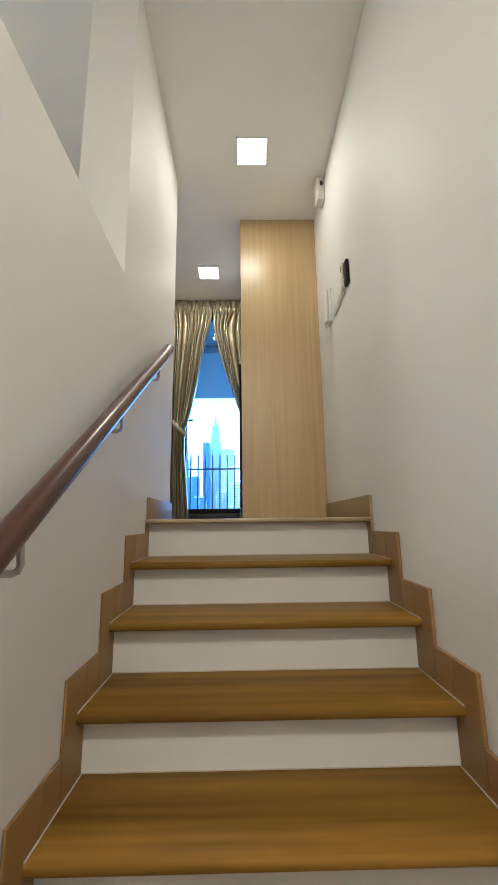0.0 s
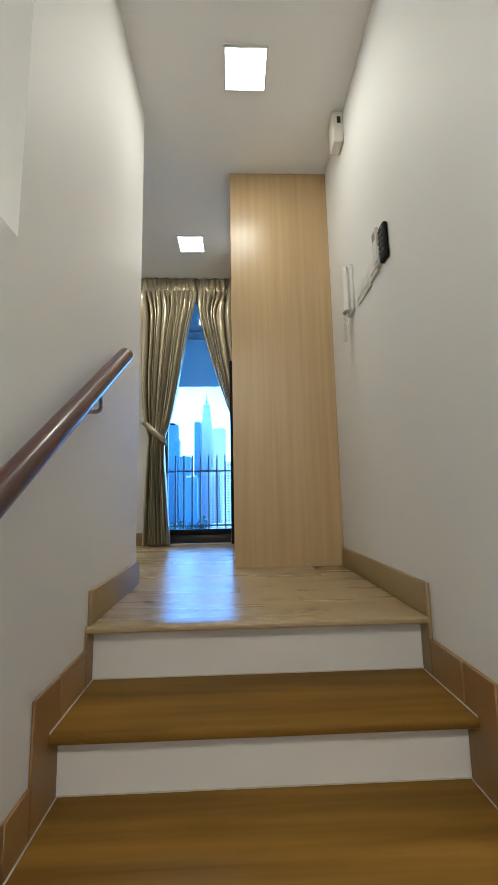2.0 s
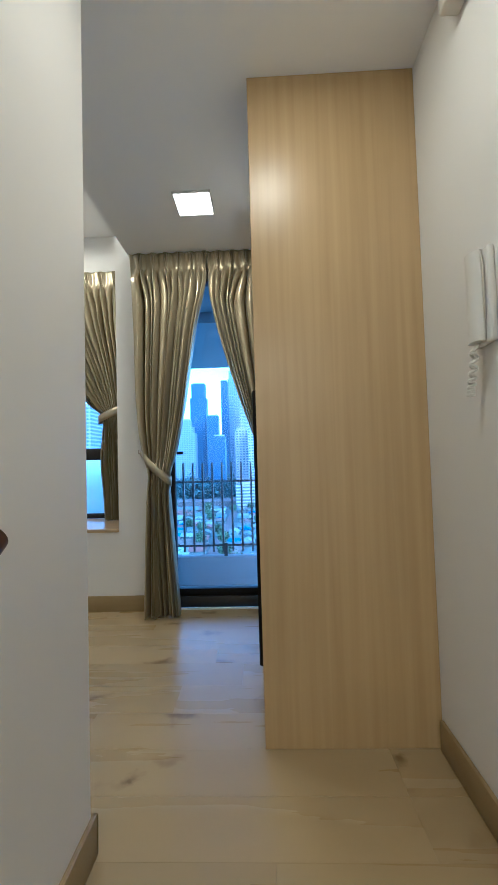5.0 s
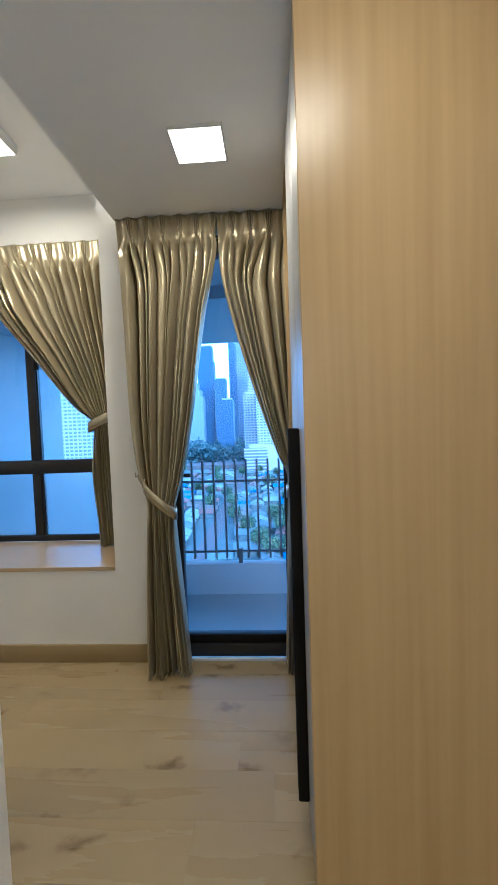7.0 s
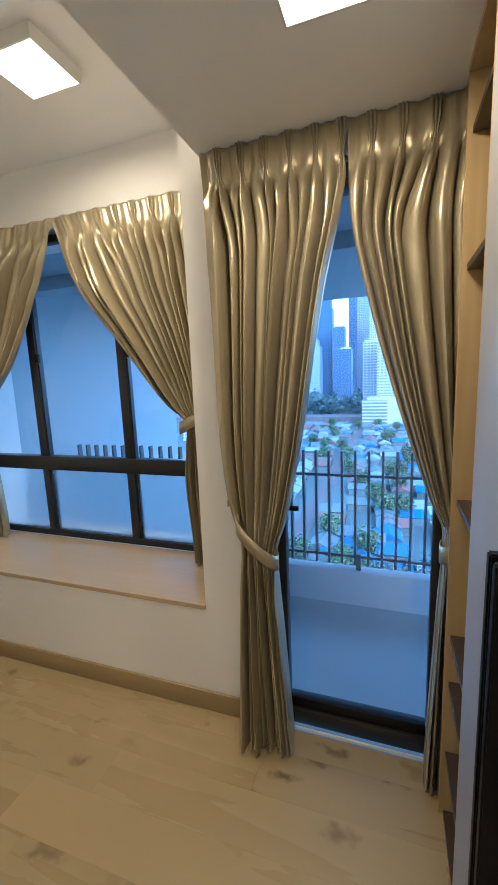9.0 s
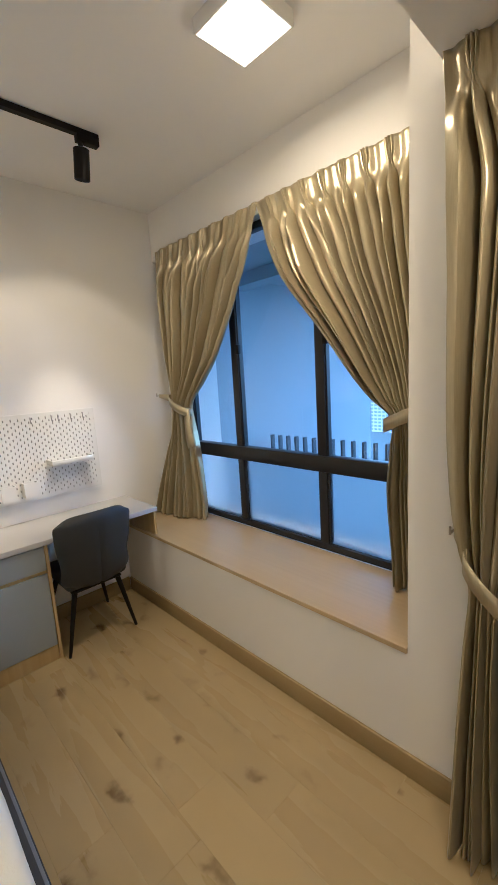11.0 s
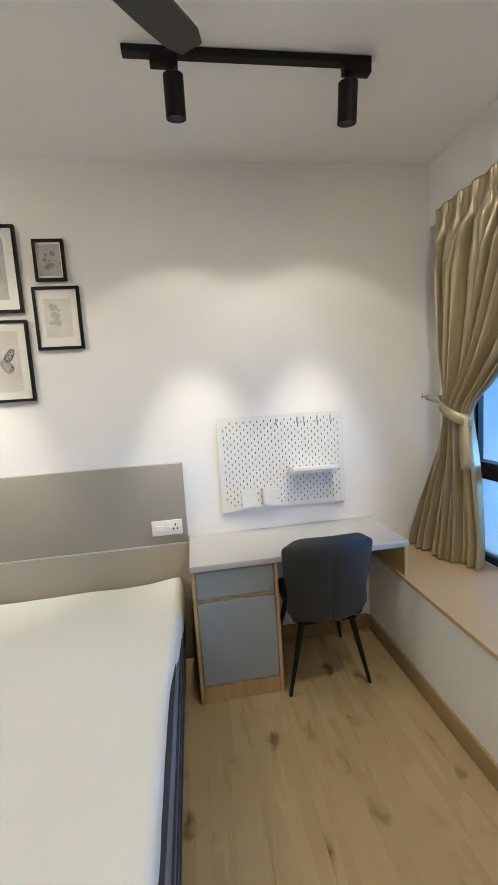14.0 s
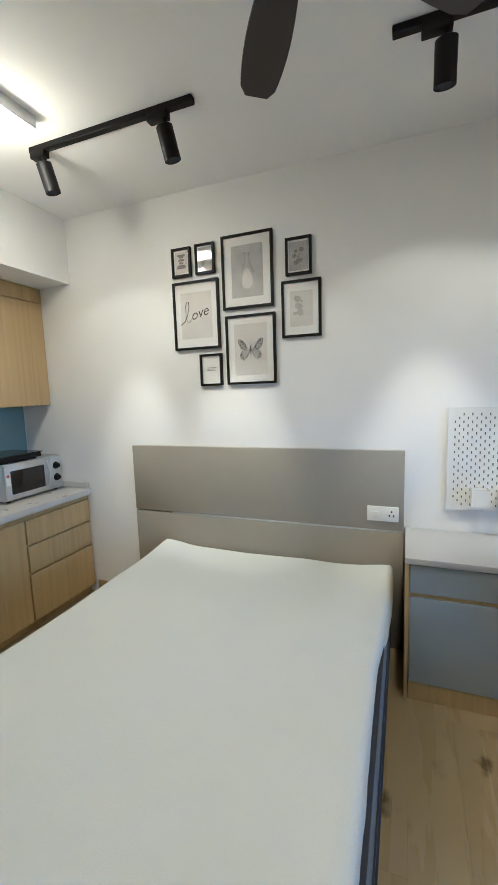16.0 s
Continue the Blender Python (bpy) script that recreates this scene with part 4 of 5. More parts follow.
    prev = None
    for i in range(9):
        q = i / 8
        x = ex - side * 0.01 + (hook[0] - ex) * q
        y = y0 - 0.03 + (hook[1] - y0 + 0.03) * q
        z = tie_z + (hook[2] - tie_z) * (0.75 + 0.25 * q)
        pair = [band.verts.new((x, y, z + dz * (1 - 0.6 * q))) for dz in (-0.030, 0.030)]
        if prev:
            band.faces.new((prev[0], pair[0], pair[1], prev[1]))
        prev = pair
    tb = placed(part("tieback", band, SATIN, None, "satin tieback band"), t)
    tb.modifiers.new("thickness", "SOLIDIFY").thickness = 0.003
    tail = bmesh.new()
    prev = None
    for i in range(9):
        q = i / 8
        x, y, z = cx - side * (hw * 0.85 + 0.05 * q), y0 - 0.05 - 0.02 * math.sin(2 * q), tie_z - 0.02 - 0.26 * q
        pair = [tail.verts.new((x + dx, y + 0.25 * dx, z + 0.3 * dx)) for dx in (-0.022 - 0.012 * q, 0.022 + 0.012 * q)]
        if prev:
            tail.faces.new((prev[0], pair[0], pair[1], prev[1]))
        prev = pair
    if hook[3] == "x" and side < 0:
        tl = placed(part("tieback_end", tail, SATIN, None, "hanging end of the satin tieback"), t)
        tl.modifiers.new("thickness", "SOLIDIFY").thickness = 0.002
    else:
        tail.free()
    hk = bmesh.new()
    hx, hy, hz = hook[:3]
    cyl(hk, (hx, hy + 0.03 if hook[3] == "y" else hy, hz), (hx, hy - 0.012, hz) if hook[3] == "y" else (hx - 0.03, hy, hz), 0.004, 0.004, 8)
    cyl(hk, (hx, hy - 0.012, hz - 0.004), (hx, hy - 0.012, hz + 0.022), 0.004, 0.004, 8)
    placed(part("hook", hk, STEEL, None, "small metal tieback hook"), t)
    return t


curtain("shiny champagne satin curtain tied back beside the balcony door",
        [(2.348, -0.848, -0.334), (2.155, -0.835, -0.34), (1.85, -0.822, -0.406), (1.278, -0.808, -0.503), (1.02, -0.775, -0.56), (0.89, -0.745, -0.60), (0.75, -0.752, -0.602), (0.53, -0.762, -0.588), (0.012, -0.768, -0.55)],
        4.07, 6, 0.89, (-0.822, 4.128, 1.035, "y"), depth=0.050, seed=3, drop=0.05)
curtain("shiny champagne satin curtain tied back against the shelf unit",
        [(2.348, -0.334, 0.03), (2.035, -0.318, 0.03), (1.78, -0.262, 0.03), (1.479, -0.178, 0.03), (1.131, -0.063, 0.032), (1.01, -0.018, 0.035), (0.782, -0.026, 0.038), (0.1, -0.052, 0.045), (0.012, -0.055, 0.045)],
        4.075, 4, 0.99, (0.06, 4.128, 1.02, "y"), depth=0.044, seed=8)
curtain("shiny champagne satin curtain tied back in the window bay",
        [(2.475, -2.0, -0.995), (2.084, -1.85, -1.0), (1.763, -1.60, -1.01), (1.42, -1.33, -1.03), (1.343, -1.24, -1.05), (1.2, -1.235, -1.045), (1.017, -1.25, -1.02), (0.66, -1.225, -1.01), (0.545, -1.22, -1.01)],
        4.555, 9, 1.343, (-1.005, 4.53, 1.41, "x"), depth=0.050, seed=5)
curtain("champagne satin curtain tied back at the desk end of the bay",
        [(2.475, -3.02, -1.985), (2.21, -3.03, -2.085), (2.0, -3.02, -2.20), (1.68, -2.985, -2.43), (1.53, -2.95, -2.58), (1.37, -2.92, -2.72), (1.2, -2.965, -2.715), (1.05, -3.02, -2.69), (0.8, -3.09, -2.66), (0.66, -3.12, -2.65), (0.545, -3.135, -2.66)],
        4.555, 9, 1.37, (-3.10, 4.52, 1.45, "x"), depth=0.048, seed=12, drop=0.13)

# ---- bed ----
bed = thing("bed", "double bed with bare white covered mattress on a dark base", "bed", at=(-2.15, 2.3, 0))
placed(part("base", soft_box(-3.11, -1.17, 1.54, 2.975, 0.02, 0.222, 0.02, 3), NAVY, None, "dark fabric bed base"), bed)
mb = bmesh.new()
gx, gy = 60, 44
X0, X1, Y0, Y1, ZT, ZB = -3.105, -1.14, 1.50, 3.0, 0.505, 0.225
grid = []
for i in range(gx + 1):
    row = []
    for j in range(gy + 1):
        u, v = [q + 0.62 * (0.5 - 0.5 * math.cos(math.pi * q) - q) * 1.5 for q in (i / gx, j / gy)]
        x, y = X0 + (X1 - X0) * u, Y0 + (Y1 - Y0) * v
        e = min(u * (X1 - X0), (1 - u) * (X1 - X0), v * (Y1 - Y0), (1 - v) * (Y1 - Y0))
        r = 0.04
        dz = 0 if e > r else -(r - math.sqrt(max(0, r * r - (r - e) ** 2)))
        cor = math.exp(-((u * (X1 - X0)) / 0.22) ** 2) * (math.exp(-(v * 1.4 / 0.16) ** 2) + math.exp(-((1 - v) * 1.4 / 0.16) ** 2))
        z = ZT + dz + 0.010 * noise.noise(Vector((x * 2.2, y * 2.2, 0))) + 0.0025 * noise.noise(Vector((x * 11, y * 7, 3))) + 0.03 * cor
        row.append(mb.verts.new((x, y, z)))
    grid.append(row)
for a, b in zip(grid, grid[1:]):
    for j in range(gy):
        mb.faces.new((a[j], a[j + 1], b[j + 1], b[j]))
rim = [grid[i][0] for i in range(gx + 1)] + [grid[gx][j] for j in range(1, gy + 1)] + [grid[i][gy] for i in range(gx - 1, -1, -1)] + [grid[0][j] for j in range(gy - 1, 0, -1)]
prev = rim
for k, (dz, out) in enumerate(((0.015, 0.005), (0.04, 0.006), (0.065, 0.003), (0.085, -0.003))):
    ring = []
    for v in rim:
        c = Vector(((X0 + X1) / 2, (Y0 + Y1) / 2, 0))
        sx, sy = (1 if v.co.x > c.x else -1), (1 if v.co.y > c.y else -1)
        wob = 0.005 * noise.noise(Vector((v.co.x * 9, v.co.y * 9, k)))
        ring.append(mb.verts.new((v.co.x + (sx * (out + wob) if min(abs(v.co.x - X0), abs(v.co.x - X1)) < 0.004 else 0),
                                  v.co.y + (sy * (out + wob) if min(abs(v.co.y - Y0), abs(v.co.y - Y1)) < 0.004 else 0), ZT - 0.04 - dz * (0.35 + 1.9 * math.exp(-((v.co.x - X0) / 0.4) ** 2)) + wob * 2)))
    m = len(rim)
    for i in range(m):
        mb.faces.new((prev[i], prev[(i + 1) % m], ring[(i + 1) % m], ring[i]))
    prev = ring
for v in mb.verts:
    k = min(1, max(0, (v.co.y - 2.6) / 0.4)) * min(1, max(0, (v.co.x + 2.85) / 0.6))
    v.co.y -= 0.03 * k * k
placed(part("mattress_cover", mb, COTTON, None, "white cotton mattress cover"), bed)
placed(part("mattress", soft_box(X0 + 0.004, X1 - 0.004, Y0 + 0.004, Y1 - 0.004, ZB, ZT - 0.045, 0.02, 3), TICK, None, "grey mattress side"), bed)
for z in (0.235, 0.32, 0.398):
    placed(part("piping", soft_box(X0 + 0.03, X1 - 0.03, Y1 - 0.012, Y1 + 0.001, z, z + (0.03 if z != 0.32 else 0.008), 0.003, 1), NAVY, None, "navy piping"), bed)
placed(part("piping", soft_box(X0 + 0.5, X1 - 0.03, Y1 - 0.034, Y1 - 0.014, 0.452, 0.466, 0.004, 2), NAVY, None, "navy piping"), bed)

head = thing("headboard", "taupe panelled headboard fixed to the wall behind the bed", "headboard", at=(W, 2.15, 0))
placed(part("upper_panel", soft_box(W + 0.0005, W + 0.04, 1.25, 3.056, 0.718, 1.178, 0.003, 2), HEADB), head)
placed(part("lower_panel", soft_box(W + 0.0005, W + 0.04, 1.25, 3.056, 0.0005, 0.709, 0.003, 2), HEADB), head)
placed(part("metal_strip", soft_box(W + 0.001, W + 0.041, 1.55, 3.055, 0.7092, 0.7178, 0.001, 1), SILVER, None, "thin bright metal strip"), head)


def socket(x, y0, y1, z0, z1):
    t = thing("power_socket", "white double wall socket with switch and three-pin holes", "socket", at=(x, (y0 + y1) / 2, (z0 + z1) / 2))
    w, h = (y1 - y0) / 2, (z1 - z0) / 2
    part("plate", soft_box(-0.0005, 0.009, -w, w, -h, h, 0.003, 2), WHITEP, t)
    part("rocker", soft_box(0.008, 0.013, -w * 0.75, -w * 0.25, -h * 0.35, h * 0.35, 0.002, 1), WHITEP, t)
    part("rocker", soft_box(0.008, 0.012, w * 0.1, w * 0.22, -h * 0.2, h * 0.2, 0.001, 1), WHITEP, t)
    for yy, zz in ((0.55, 0.35), (0.42, -0.2), (0.68, -0.2)):
        part("pin_hole", boxes((0.0088, 0.0096, w * yy - 0.004, w * yy + 0.004, h * zz - 0.006, h * zz + 0.006)), DARKGAP, t)


socket(W + 0.04, 2.858, 3.028, 0.772, 0.858)

# ---- pictures ----


def picture(y0, y1, z0, z1, label, art):
    t = thing("picture", label, "picture", group="pictures over the bed", at=(W, (y0 + y1) / 2, (z0 + z1) / 2))
    w, h, b = (y1 - y0) / 2, (z1 - z0) / 2, 0.014
    fb = bmesh.new()
    for q in ((-w, w, -h, -h + b), (-w, w, h - b, h), (-w, -w + b, -h + b, h - b), (w - b, w, -h + b, h - b)):
        box(fb, 0.0005, 0.022, q[0], q[1], q[2], q[3])
    part("frame", fb, BLACK, t, "thin black frame")
    part("mount", boxes((0.001, 0.012, -w + b, w - b, -h + b, h - b)), PAPER, t, "white mount")
    art(t, w, h)
    g = part("glass_pane", boxes((0.0155, 0.0165, -w + b, w - b, -h + b, h - b)), PGLASS, t)
    g.visible_shadow = False
    return t


def flat(name, pts, x, material, parent):
    bm = bmesh.new()
    lo = [bm.verts.new((x, a, b)) for a, b in pts]
    bm.faces.new(lo)
    return part(name, bm, material, parent)


def panel_art(material, fw, fh, lift=0.0):
    def art(t, w, h):
        part("print", boxes((0.012, 0.0128, -w * fw, w * fw, -h * fh + lift * h, h * fh + lift * h)), material, t)
    return art


def stroke(name, pts, r, material, t, x=0.0135):
    part(name, tube([(x, a, b) for a, b in pts], r, 6, 0.35), material, t)


def art_vase(t, w, h):
    panel_art(PRINT, 0.62, 0.70)(t, w, h)
    body = [(0.045 * math.sin(a) * (0.75 + 0.25 * math.cos(a)), -h * 0.2 - h * 0.28 * math.cos(a)) for a in [2 * math.pi * k / 20 for k in range(20)]]
    flat("vase_body", body, 0.0132, PRINTL, t)
    stroke("vase_neck", [(-0.012, h * 0.48), (-0.016, h * 0.2), (-0.04, -h * 0.05)], 0.003, INKG, t)
    stroke("vase_neck", [(0.012, h * 0.48), (0.018, h * 0.2), (0.042, -h * 0.05)], 0.003, INKG, t)
    stroke("vase_rim", [(-0.025, h * 0.5), (0.025, h * 0.5)], 0.004, PRINTL, t)


def art_love(t, w, h):
    panel_art(PRINTL, 0.68, 0.68)(t, w, h)
    import_font = bpy.data.curves.new("word", "FONT")
    import_font.body, import_font.size, import_font.align_x, import_font.shear = "ove", 0.088, "LEFT", 0.35
    import_font.extrude, import_font.offset = 0.0004, -0.0004
    ob = new("lettering", import_font)
    ob.data.materials.append(INK)
    ob.parent = t
    ob.matrix_basis = Matrix(((0, 0, 1, 0.0136), (1, 0, 0, -0.035), (0, 1, 0, -0.03), (0, 0, 0, 1))) @ pose(0, 0, 0, 0, 0, 14)
    loop = [(-0.115, -0.052), (-0.085, -0.035), (-0.062, 0.005), (-0.05, 0.055), (-0.052, 0.088), (-0.066, 0.09), (-0.074, 0.06), (-0.074, 0.0), (-0.066, -0.035), (-0.05, -0.04), (-0.034, -0.02)]
    stroke("letter_stroke", loop, 0.0026, INK, t)
    ob["label"] = "handwritten word love"


def art_butterfly(t, w, h):
    panel_art(PRINTL, 0.66, 0.74)(t, w, h)
    for s in (-1, 1):
        up = [(s * 0.006, 0.0), (s * 0.03, 0.028), (s * 0.062, 0.062), (s * 0.078, 0.064), (s * 0.080, 0.045), (s * 0.066, 0.012), (s * 0.04, -0.006)]
        lo = [(s * 0.006, -0.002), (s * 0.05, -0.008), (s * 0.068, -0.024), (s * 0.066, -0.048), (s * 0.046, -0.062), (s * 0.024, -0.045)]
        flat("wing", up if s > 0 else up[::-1], 0.0131, PRINT, t)
        flat("wing", lo if s > 0 else lo[::-1], 0.0131, PRINT, t)
        stroke("wing_edge", up[1:] + [up[0]], 0.0026, INK, t)
        stroke("wing_edge", lo[1:] + [lo[0]], 0.0022, INK, t)
        for a, b in ((0.036, 0.022), (0.05, 0.034), (0.062, 0.048), (0.052, 0.016), (0.066, 0.030), (0.04, 0.004), (0.03, 0.012), (0.06, -0.03), (0.05, -0.045)):
            part("wing_spot", cyl(bmesh.new(), (0.0134, s * a, b), (0.0138, s * a, b), 0.0052, 0.0046, 8), INK, t)
    stroke("butterfly_body", [(0, 0.02), (0, -0.03)], 0.004, INK, t)
    stroke("feeler", [(0, 0.02), (0.012, 0.045)], 0.0008, INK, t)
    stroke("feeler", [(0, 0.02), (-0.012, 0.045)], 0.0008, INK, t)


def art_lines(t, w, h):
    panel_art(PAPER, 0.7, 0.75)(t, w, h)
    for k, q in enumerate((0.12, 0.04, -0.04)):
        part("text_line", boxes((0.0129, 0.0133, -w * (0.42 - 0.08 * (k % 2)), w * (0.42 - 0.08 * (k % 2)), h * q, h * q + 0.0035)), INKG, t)


def art_flower(t, w, h):
    panel_art(PRINTL if h > 0.12 else PRINT, 0.58 if h > 0.12 else 0.72, 0.62 if h > 0.12 else 0.76)(t, w, h)
    rg = random.Random(int(w * 10000))
    for _ in range(9):
        cy, cz = rg.uniform(-0.35, 0.35) * w, rg.uniform(-0.35, 0.35) * h
        r = rg.uniform(0.08, 0.2) * w
        flat("petal", [(cy + r * math.cos(a) * rg.uniform(0.7, 1.2), cz + r * math.sin(a) * rg.uniform(0.7, 1.2)) for a in [2 * math.pi * k / 9 for k in range(9)]], 0.0131 + rg.uniform(0, 0.0004), PRINT if h > 0.12 else INKG, t)


def art_small(t, w, h):
    panel_art(PRINTL, 0.62, 0.72)(t, w, h)
    for q, ww in ((0.42, 0.4), (0.3, 0.22), (0.1, 0.3), (-0.1, 0.22), (-0.3, 0.42), (-0.42, 0.45)):
        part("print_bar", boxes((0.0129, 0.0133, -w * ww, w * ww, h * q, h * q + 0.012)), INKG, t)


picture(1.640, 1.775, 2.269, 2.446, "small black-framed print of a pale column", art_small)
picture(1.808, 1.940, 2.269, 2.450, "small black-framed pale grey print", art_flower)
picture(1.990, 2.316, 2.034, 2.466, "large black-framed grey print of a long-necked vase", art_vase)
picture(2.394, 2.546, 2.187, 2.394, "small black-framed dark floral print", art_flower)
picture(1.635, 1.960, 1.811, 2.236, "black-framed print with handwritten word love", art_love)
picture(2.000, 2.323, 1.576, 1.996, "black-framed butterfly print on a pale sheet", art_butterfly)
picture(2.366, 2.598, 1.837, 2.159, "black-framed pale floral print", art_flower)
picture(1.810, 1.965, 1.574, 1.776, "small black-framed print with lines of text", art_lines)

# ---- desk, pegboard, chair ----
desk = thing("desk", "built-in desk with pale grey top and oak pedestal", "desk", at=(-2.93, 3.6, 0))
placed(part("desktop", soft_box(W + 0.001, -2.708, 3.062, 4.185, 0.705, 0.735, 0.003, 2), DESKT), desk)
for nm, b in (("pedestal_side", (W + 0.001, -2.732, 3.064, 3.082, 0.0005, 0.704)), ("pedestal_side", (W + 0.001, -2.732, 3.474, 3.492, 0.0005, 0.704)), ("plinth", (W + 0.001, -2.738, 3.083, 3.473, 0.0005, 0.092)),
              ("drawer_gap", (W + 0.001, -2.745, 3.083, 3.473, 0.093, 0.704)), ("end_panel", (W + 0.001, -2.728, 4.1665, 4.184, 0.5385, 0.704))):
    placed(part(nm, soft_box(*b, 0.0015, 1), VENEER), desk)
placed(part("drawer", soft_box(-2.744, -2.730, 3.085, 3.471, 0.556, 0.695, 0.002, 1), GREYL, None, "grey drawer front"), desk)
placed(part("cupboard_door", soft_box(-2.744, -2.730, 3.085, 3.471, 0.097, 0.534, 0.002, 1), GREYL, None, "grey cupboard door"), desk)

peg = thing("pegboard", "white metal pegboard with slotted holes above the desk", "pegboard", at=(W, 3.64, 1.136))
PW, PH, C = 0.74, 0.558, 0.02
pb = bmesh.new()
nx, nz = int(PW / C), int(PH / C)
ox, oz = -nx * C / 2, -nz * C / 2
for i in range(nx):
    for j in range(nz):
        a, b = ox + i * C, oz + j * C
        if (i + j) % 2 or i in (0, nx - 1) or j in (0, nz - 1):
            vs = [pb.verts.new((0.027, p, q)) for p, q in ((a, b), (a + C, b), (a + C, b + C), (a, b + C))]
            pb.faces.new(vs)
        else:
            hw, hh = 0.0031, 0.0070
            o = [pb.verts.new((0.027, p, q)) for p, q in ((a, b), (a + C, b), (a + C, b + C), (a, b + C))]
            m = [pb.verts.new((0.027, a + C / 2 + p * hw, b + C / 2 + q * hh)) for p, q in ((-1, -1), (1, -1), (1, 1), (-1, 1))]
            n2 = [pb.verts.new((0.022, v.co.y, v.co.z)) for v in m]
            for k in range(4):
                pb.faces.new((o[k], o[(k + 1) % 4], m[(k + 1) % 4], m[k]))
                pb.faces.new((m[k], m[(k + 1) % 4], n2[(k + 1) % 4], n2[k]))
part("board", pb, WHITEP, peg)
part("rim", boxes((0.020, 0.0275, ox - 0.004, -ox + 0.004, oz - 0.004, oz), (0.020, 0.0275, ox - 0.004, -ox + 0.004, -oz, -oz + 0.004), (0.020, 0.0275, ox - 0.004, ox, oz, -oz), (0.020, 0.0275, -ox, -ox + 0.004, oz, -oz)), WHITEP, peg)
for yy in (ox + 0.03, -ox - 0.03):
    for zz in (oz + 0.03, -oz - 0.03):
        part("spacer", cyl(bmesh.new(), (0.0, yy, zz), (0.021, yy, zz), 0.008, 0.008, 12), WHITEP, peg)
# dark sheet added behind the board to stand for the shade in its holes
part("hole_shade_sheet", boxes((0.014, 0.0155, ox + 0.008, -ox - 0.008, oz + 0.008, -oz - 0.008)), mat("pegboard_hole_shade", (0.16, 0.16, 0.155), 0.7, bump=0), peg)
psh = thing("pegboard_shelf", "small white metal shelf hooked on the pegboard", "shelf", at=(W + 0.0275, 3.80, 1.085))
part("shelf_tray", soft_box(0.0005, 0.115, -0.132, 0.132, -0.006, 0.004, 0.003, 2), WHITEP, psh)
part("shelf_lip", soft_box(0.1085, 0.115, -0.130, 0.130, -0.012, 0.022, 0.003, 2), WHITEP, psh)
for s in (-0.132, 0.127):
    part("shelf_side", soft_box(0.0005, 0.108, s, s + 0.005, -0.012, 0.022, 0.002, 1), WHITEP, psh)
for yy in (3.42, 3.545):
    cup = thing("pegboard_container", "small white plastic container hung on the pegboard", "container", group="pegboard containers", at=(W + 0.0275, yy, 0.945))
    bm = bmesh.new()
    for b in ((0.0005, 0.065, -0.04, -0.037, -0.045, 0.045), (0.0005, 0.065, 0.037, 0.04, -0.045, 0.045), (0.062, 0.065, -0.037, 0.037, -0.045, 0.045), (0.0005, 0.003, -0.037, 0.037, -0.045, 0.045), (0.003, 0.062, -0.037, 0.037, -0.045, -0.042)):
        box(bm, *b)
    part("cup", bm, WHITEP, cup)
for yy in (3.61, 3.735, 3.775, 3.855, 3.935):
    hk = thing("pegboard_hook", "small white metal hook on the pegboard", "hook", group="pegboard hooks", at=(W + 0.0275, yy, 1.37))
    part("hook", tube([(0.0, 0, 0.015), (0.006, 0, 0.016), (0.007, 0, -0.012), (0.012, 0, -0.022), (0.022, 0, -0.022), (0.026, 0, -0.012)], 0.0035, 8), mat("grey_hook", (0.35, 0.35, 0.34), 0.4, bump=0), hk)

chair = thing("chair", "charcoal upholstered chair with black tapered legs, tucked under the desk", "chair", at=(-2.78, 3.715, 0))
bb = bmesh.new()
CW, rows, cols = 0.215, 18, 20
sheets = []
for side in (0, 1):
    gr = []
    for i in range(rows + 1):
        v = i / rows
        z = 0.425 + 0.445 * v
        hw = CW * (0.96 - 0.07 * math.exp(-((v - 0.33) / 0.17) ** 2) + 0.09 * v)
        if v < 0.16:
            hw *= 1 - 0.22 * (1 - v / 0.16) ** 2
        if v > 0.88:
            hw *= 1 - 0.16 * ((v - 0.88) / 0.12) ** 3
        line = []
        for j in range(cols + 1):
            s = 2 * j / cols - 1
            wrap = -0.055 * s * s
            lean = 0.03 + 0.055 * v
            th = 0.026 * (1 - s ** 6) * (1 - abs(2 * v - 1) ** 8) + 0.004
            seam = 0.011 * math.exp(-(s / 0.05) ** 2) * (1 if v < 0.78 else 0.2) if side else 0
            top_dip = -0.012 * s * s * v - 0.03 * abs(s) ** 7 * v ** 6
            line.append(bb.verts.new((lean + wrap + (th - seam if side else -th), s * hw, z + top_dip)))
        gr.append(line)
    sheets.append(gr)
for gr in sheets:
    for a, b in zip(gr, gr[1:]):
        for j in range(cols):
            bb.faces.new((a[j], a[j + 1], b[j + 1], b[j]))
f, k = sheets
loop = lambda g: [g[0][j] for j in range(cols + 1)] + [g[i][cols] for i in range(1, rows + 1)] + [g[rows][j] for j in range(cols - 1, -1, -1)] + [g[i][0] for i in range(rows - 1, 0, -1)]
la, lb = loop(f), loop(k)
for i in range(len(la)):
    bb.faces.new((la[i], la[(i + 1) % len(la)], lb[(i + 1) % len(lb)], lb[i]))
back = part("backrest", bb, FABRIC, chair)
back.location = (0.145, 0, 0)
sb = soft_box(-0.27, 0.15, -0.185, 0.185, 0.41, 0.475, 0.035, 4)
part("seat", sb, FABRIC, chair)
part("seat_frame", soft_box(-0.18, 0.12, -0.15, 0.15, 0.385, 0.401, 0.004, 1), BLACK, chair)
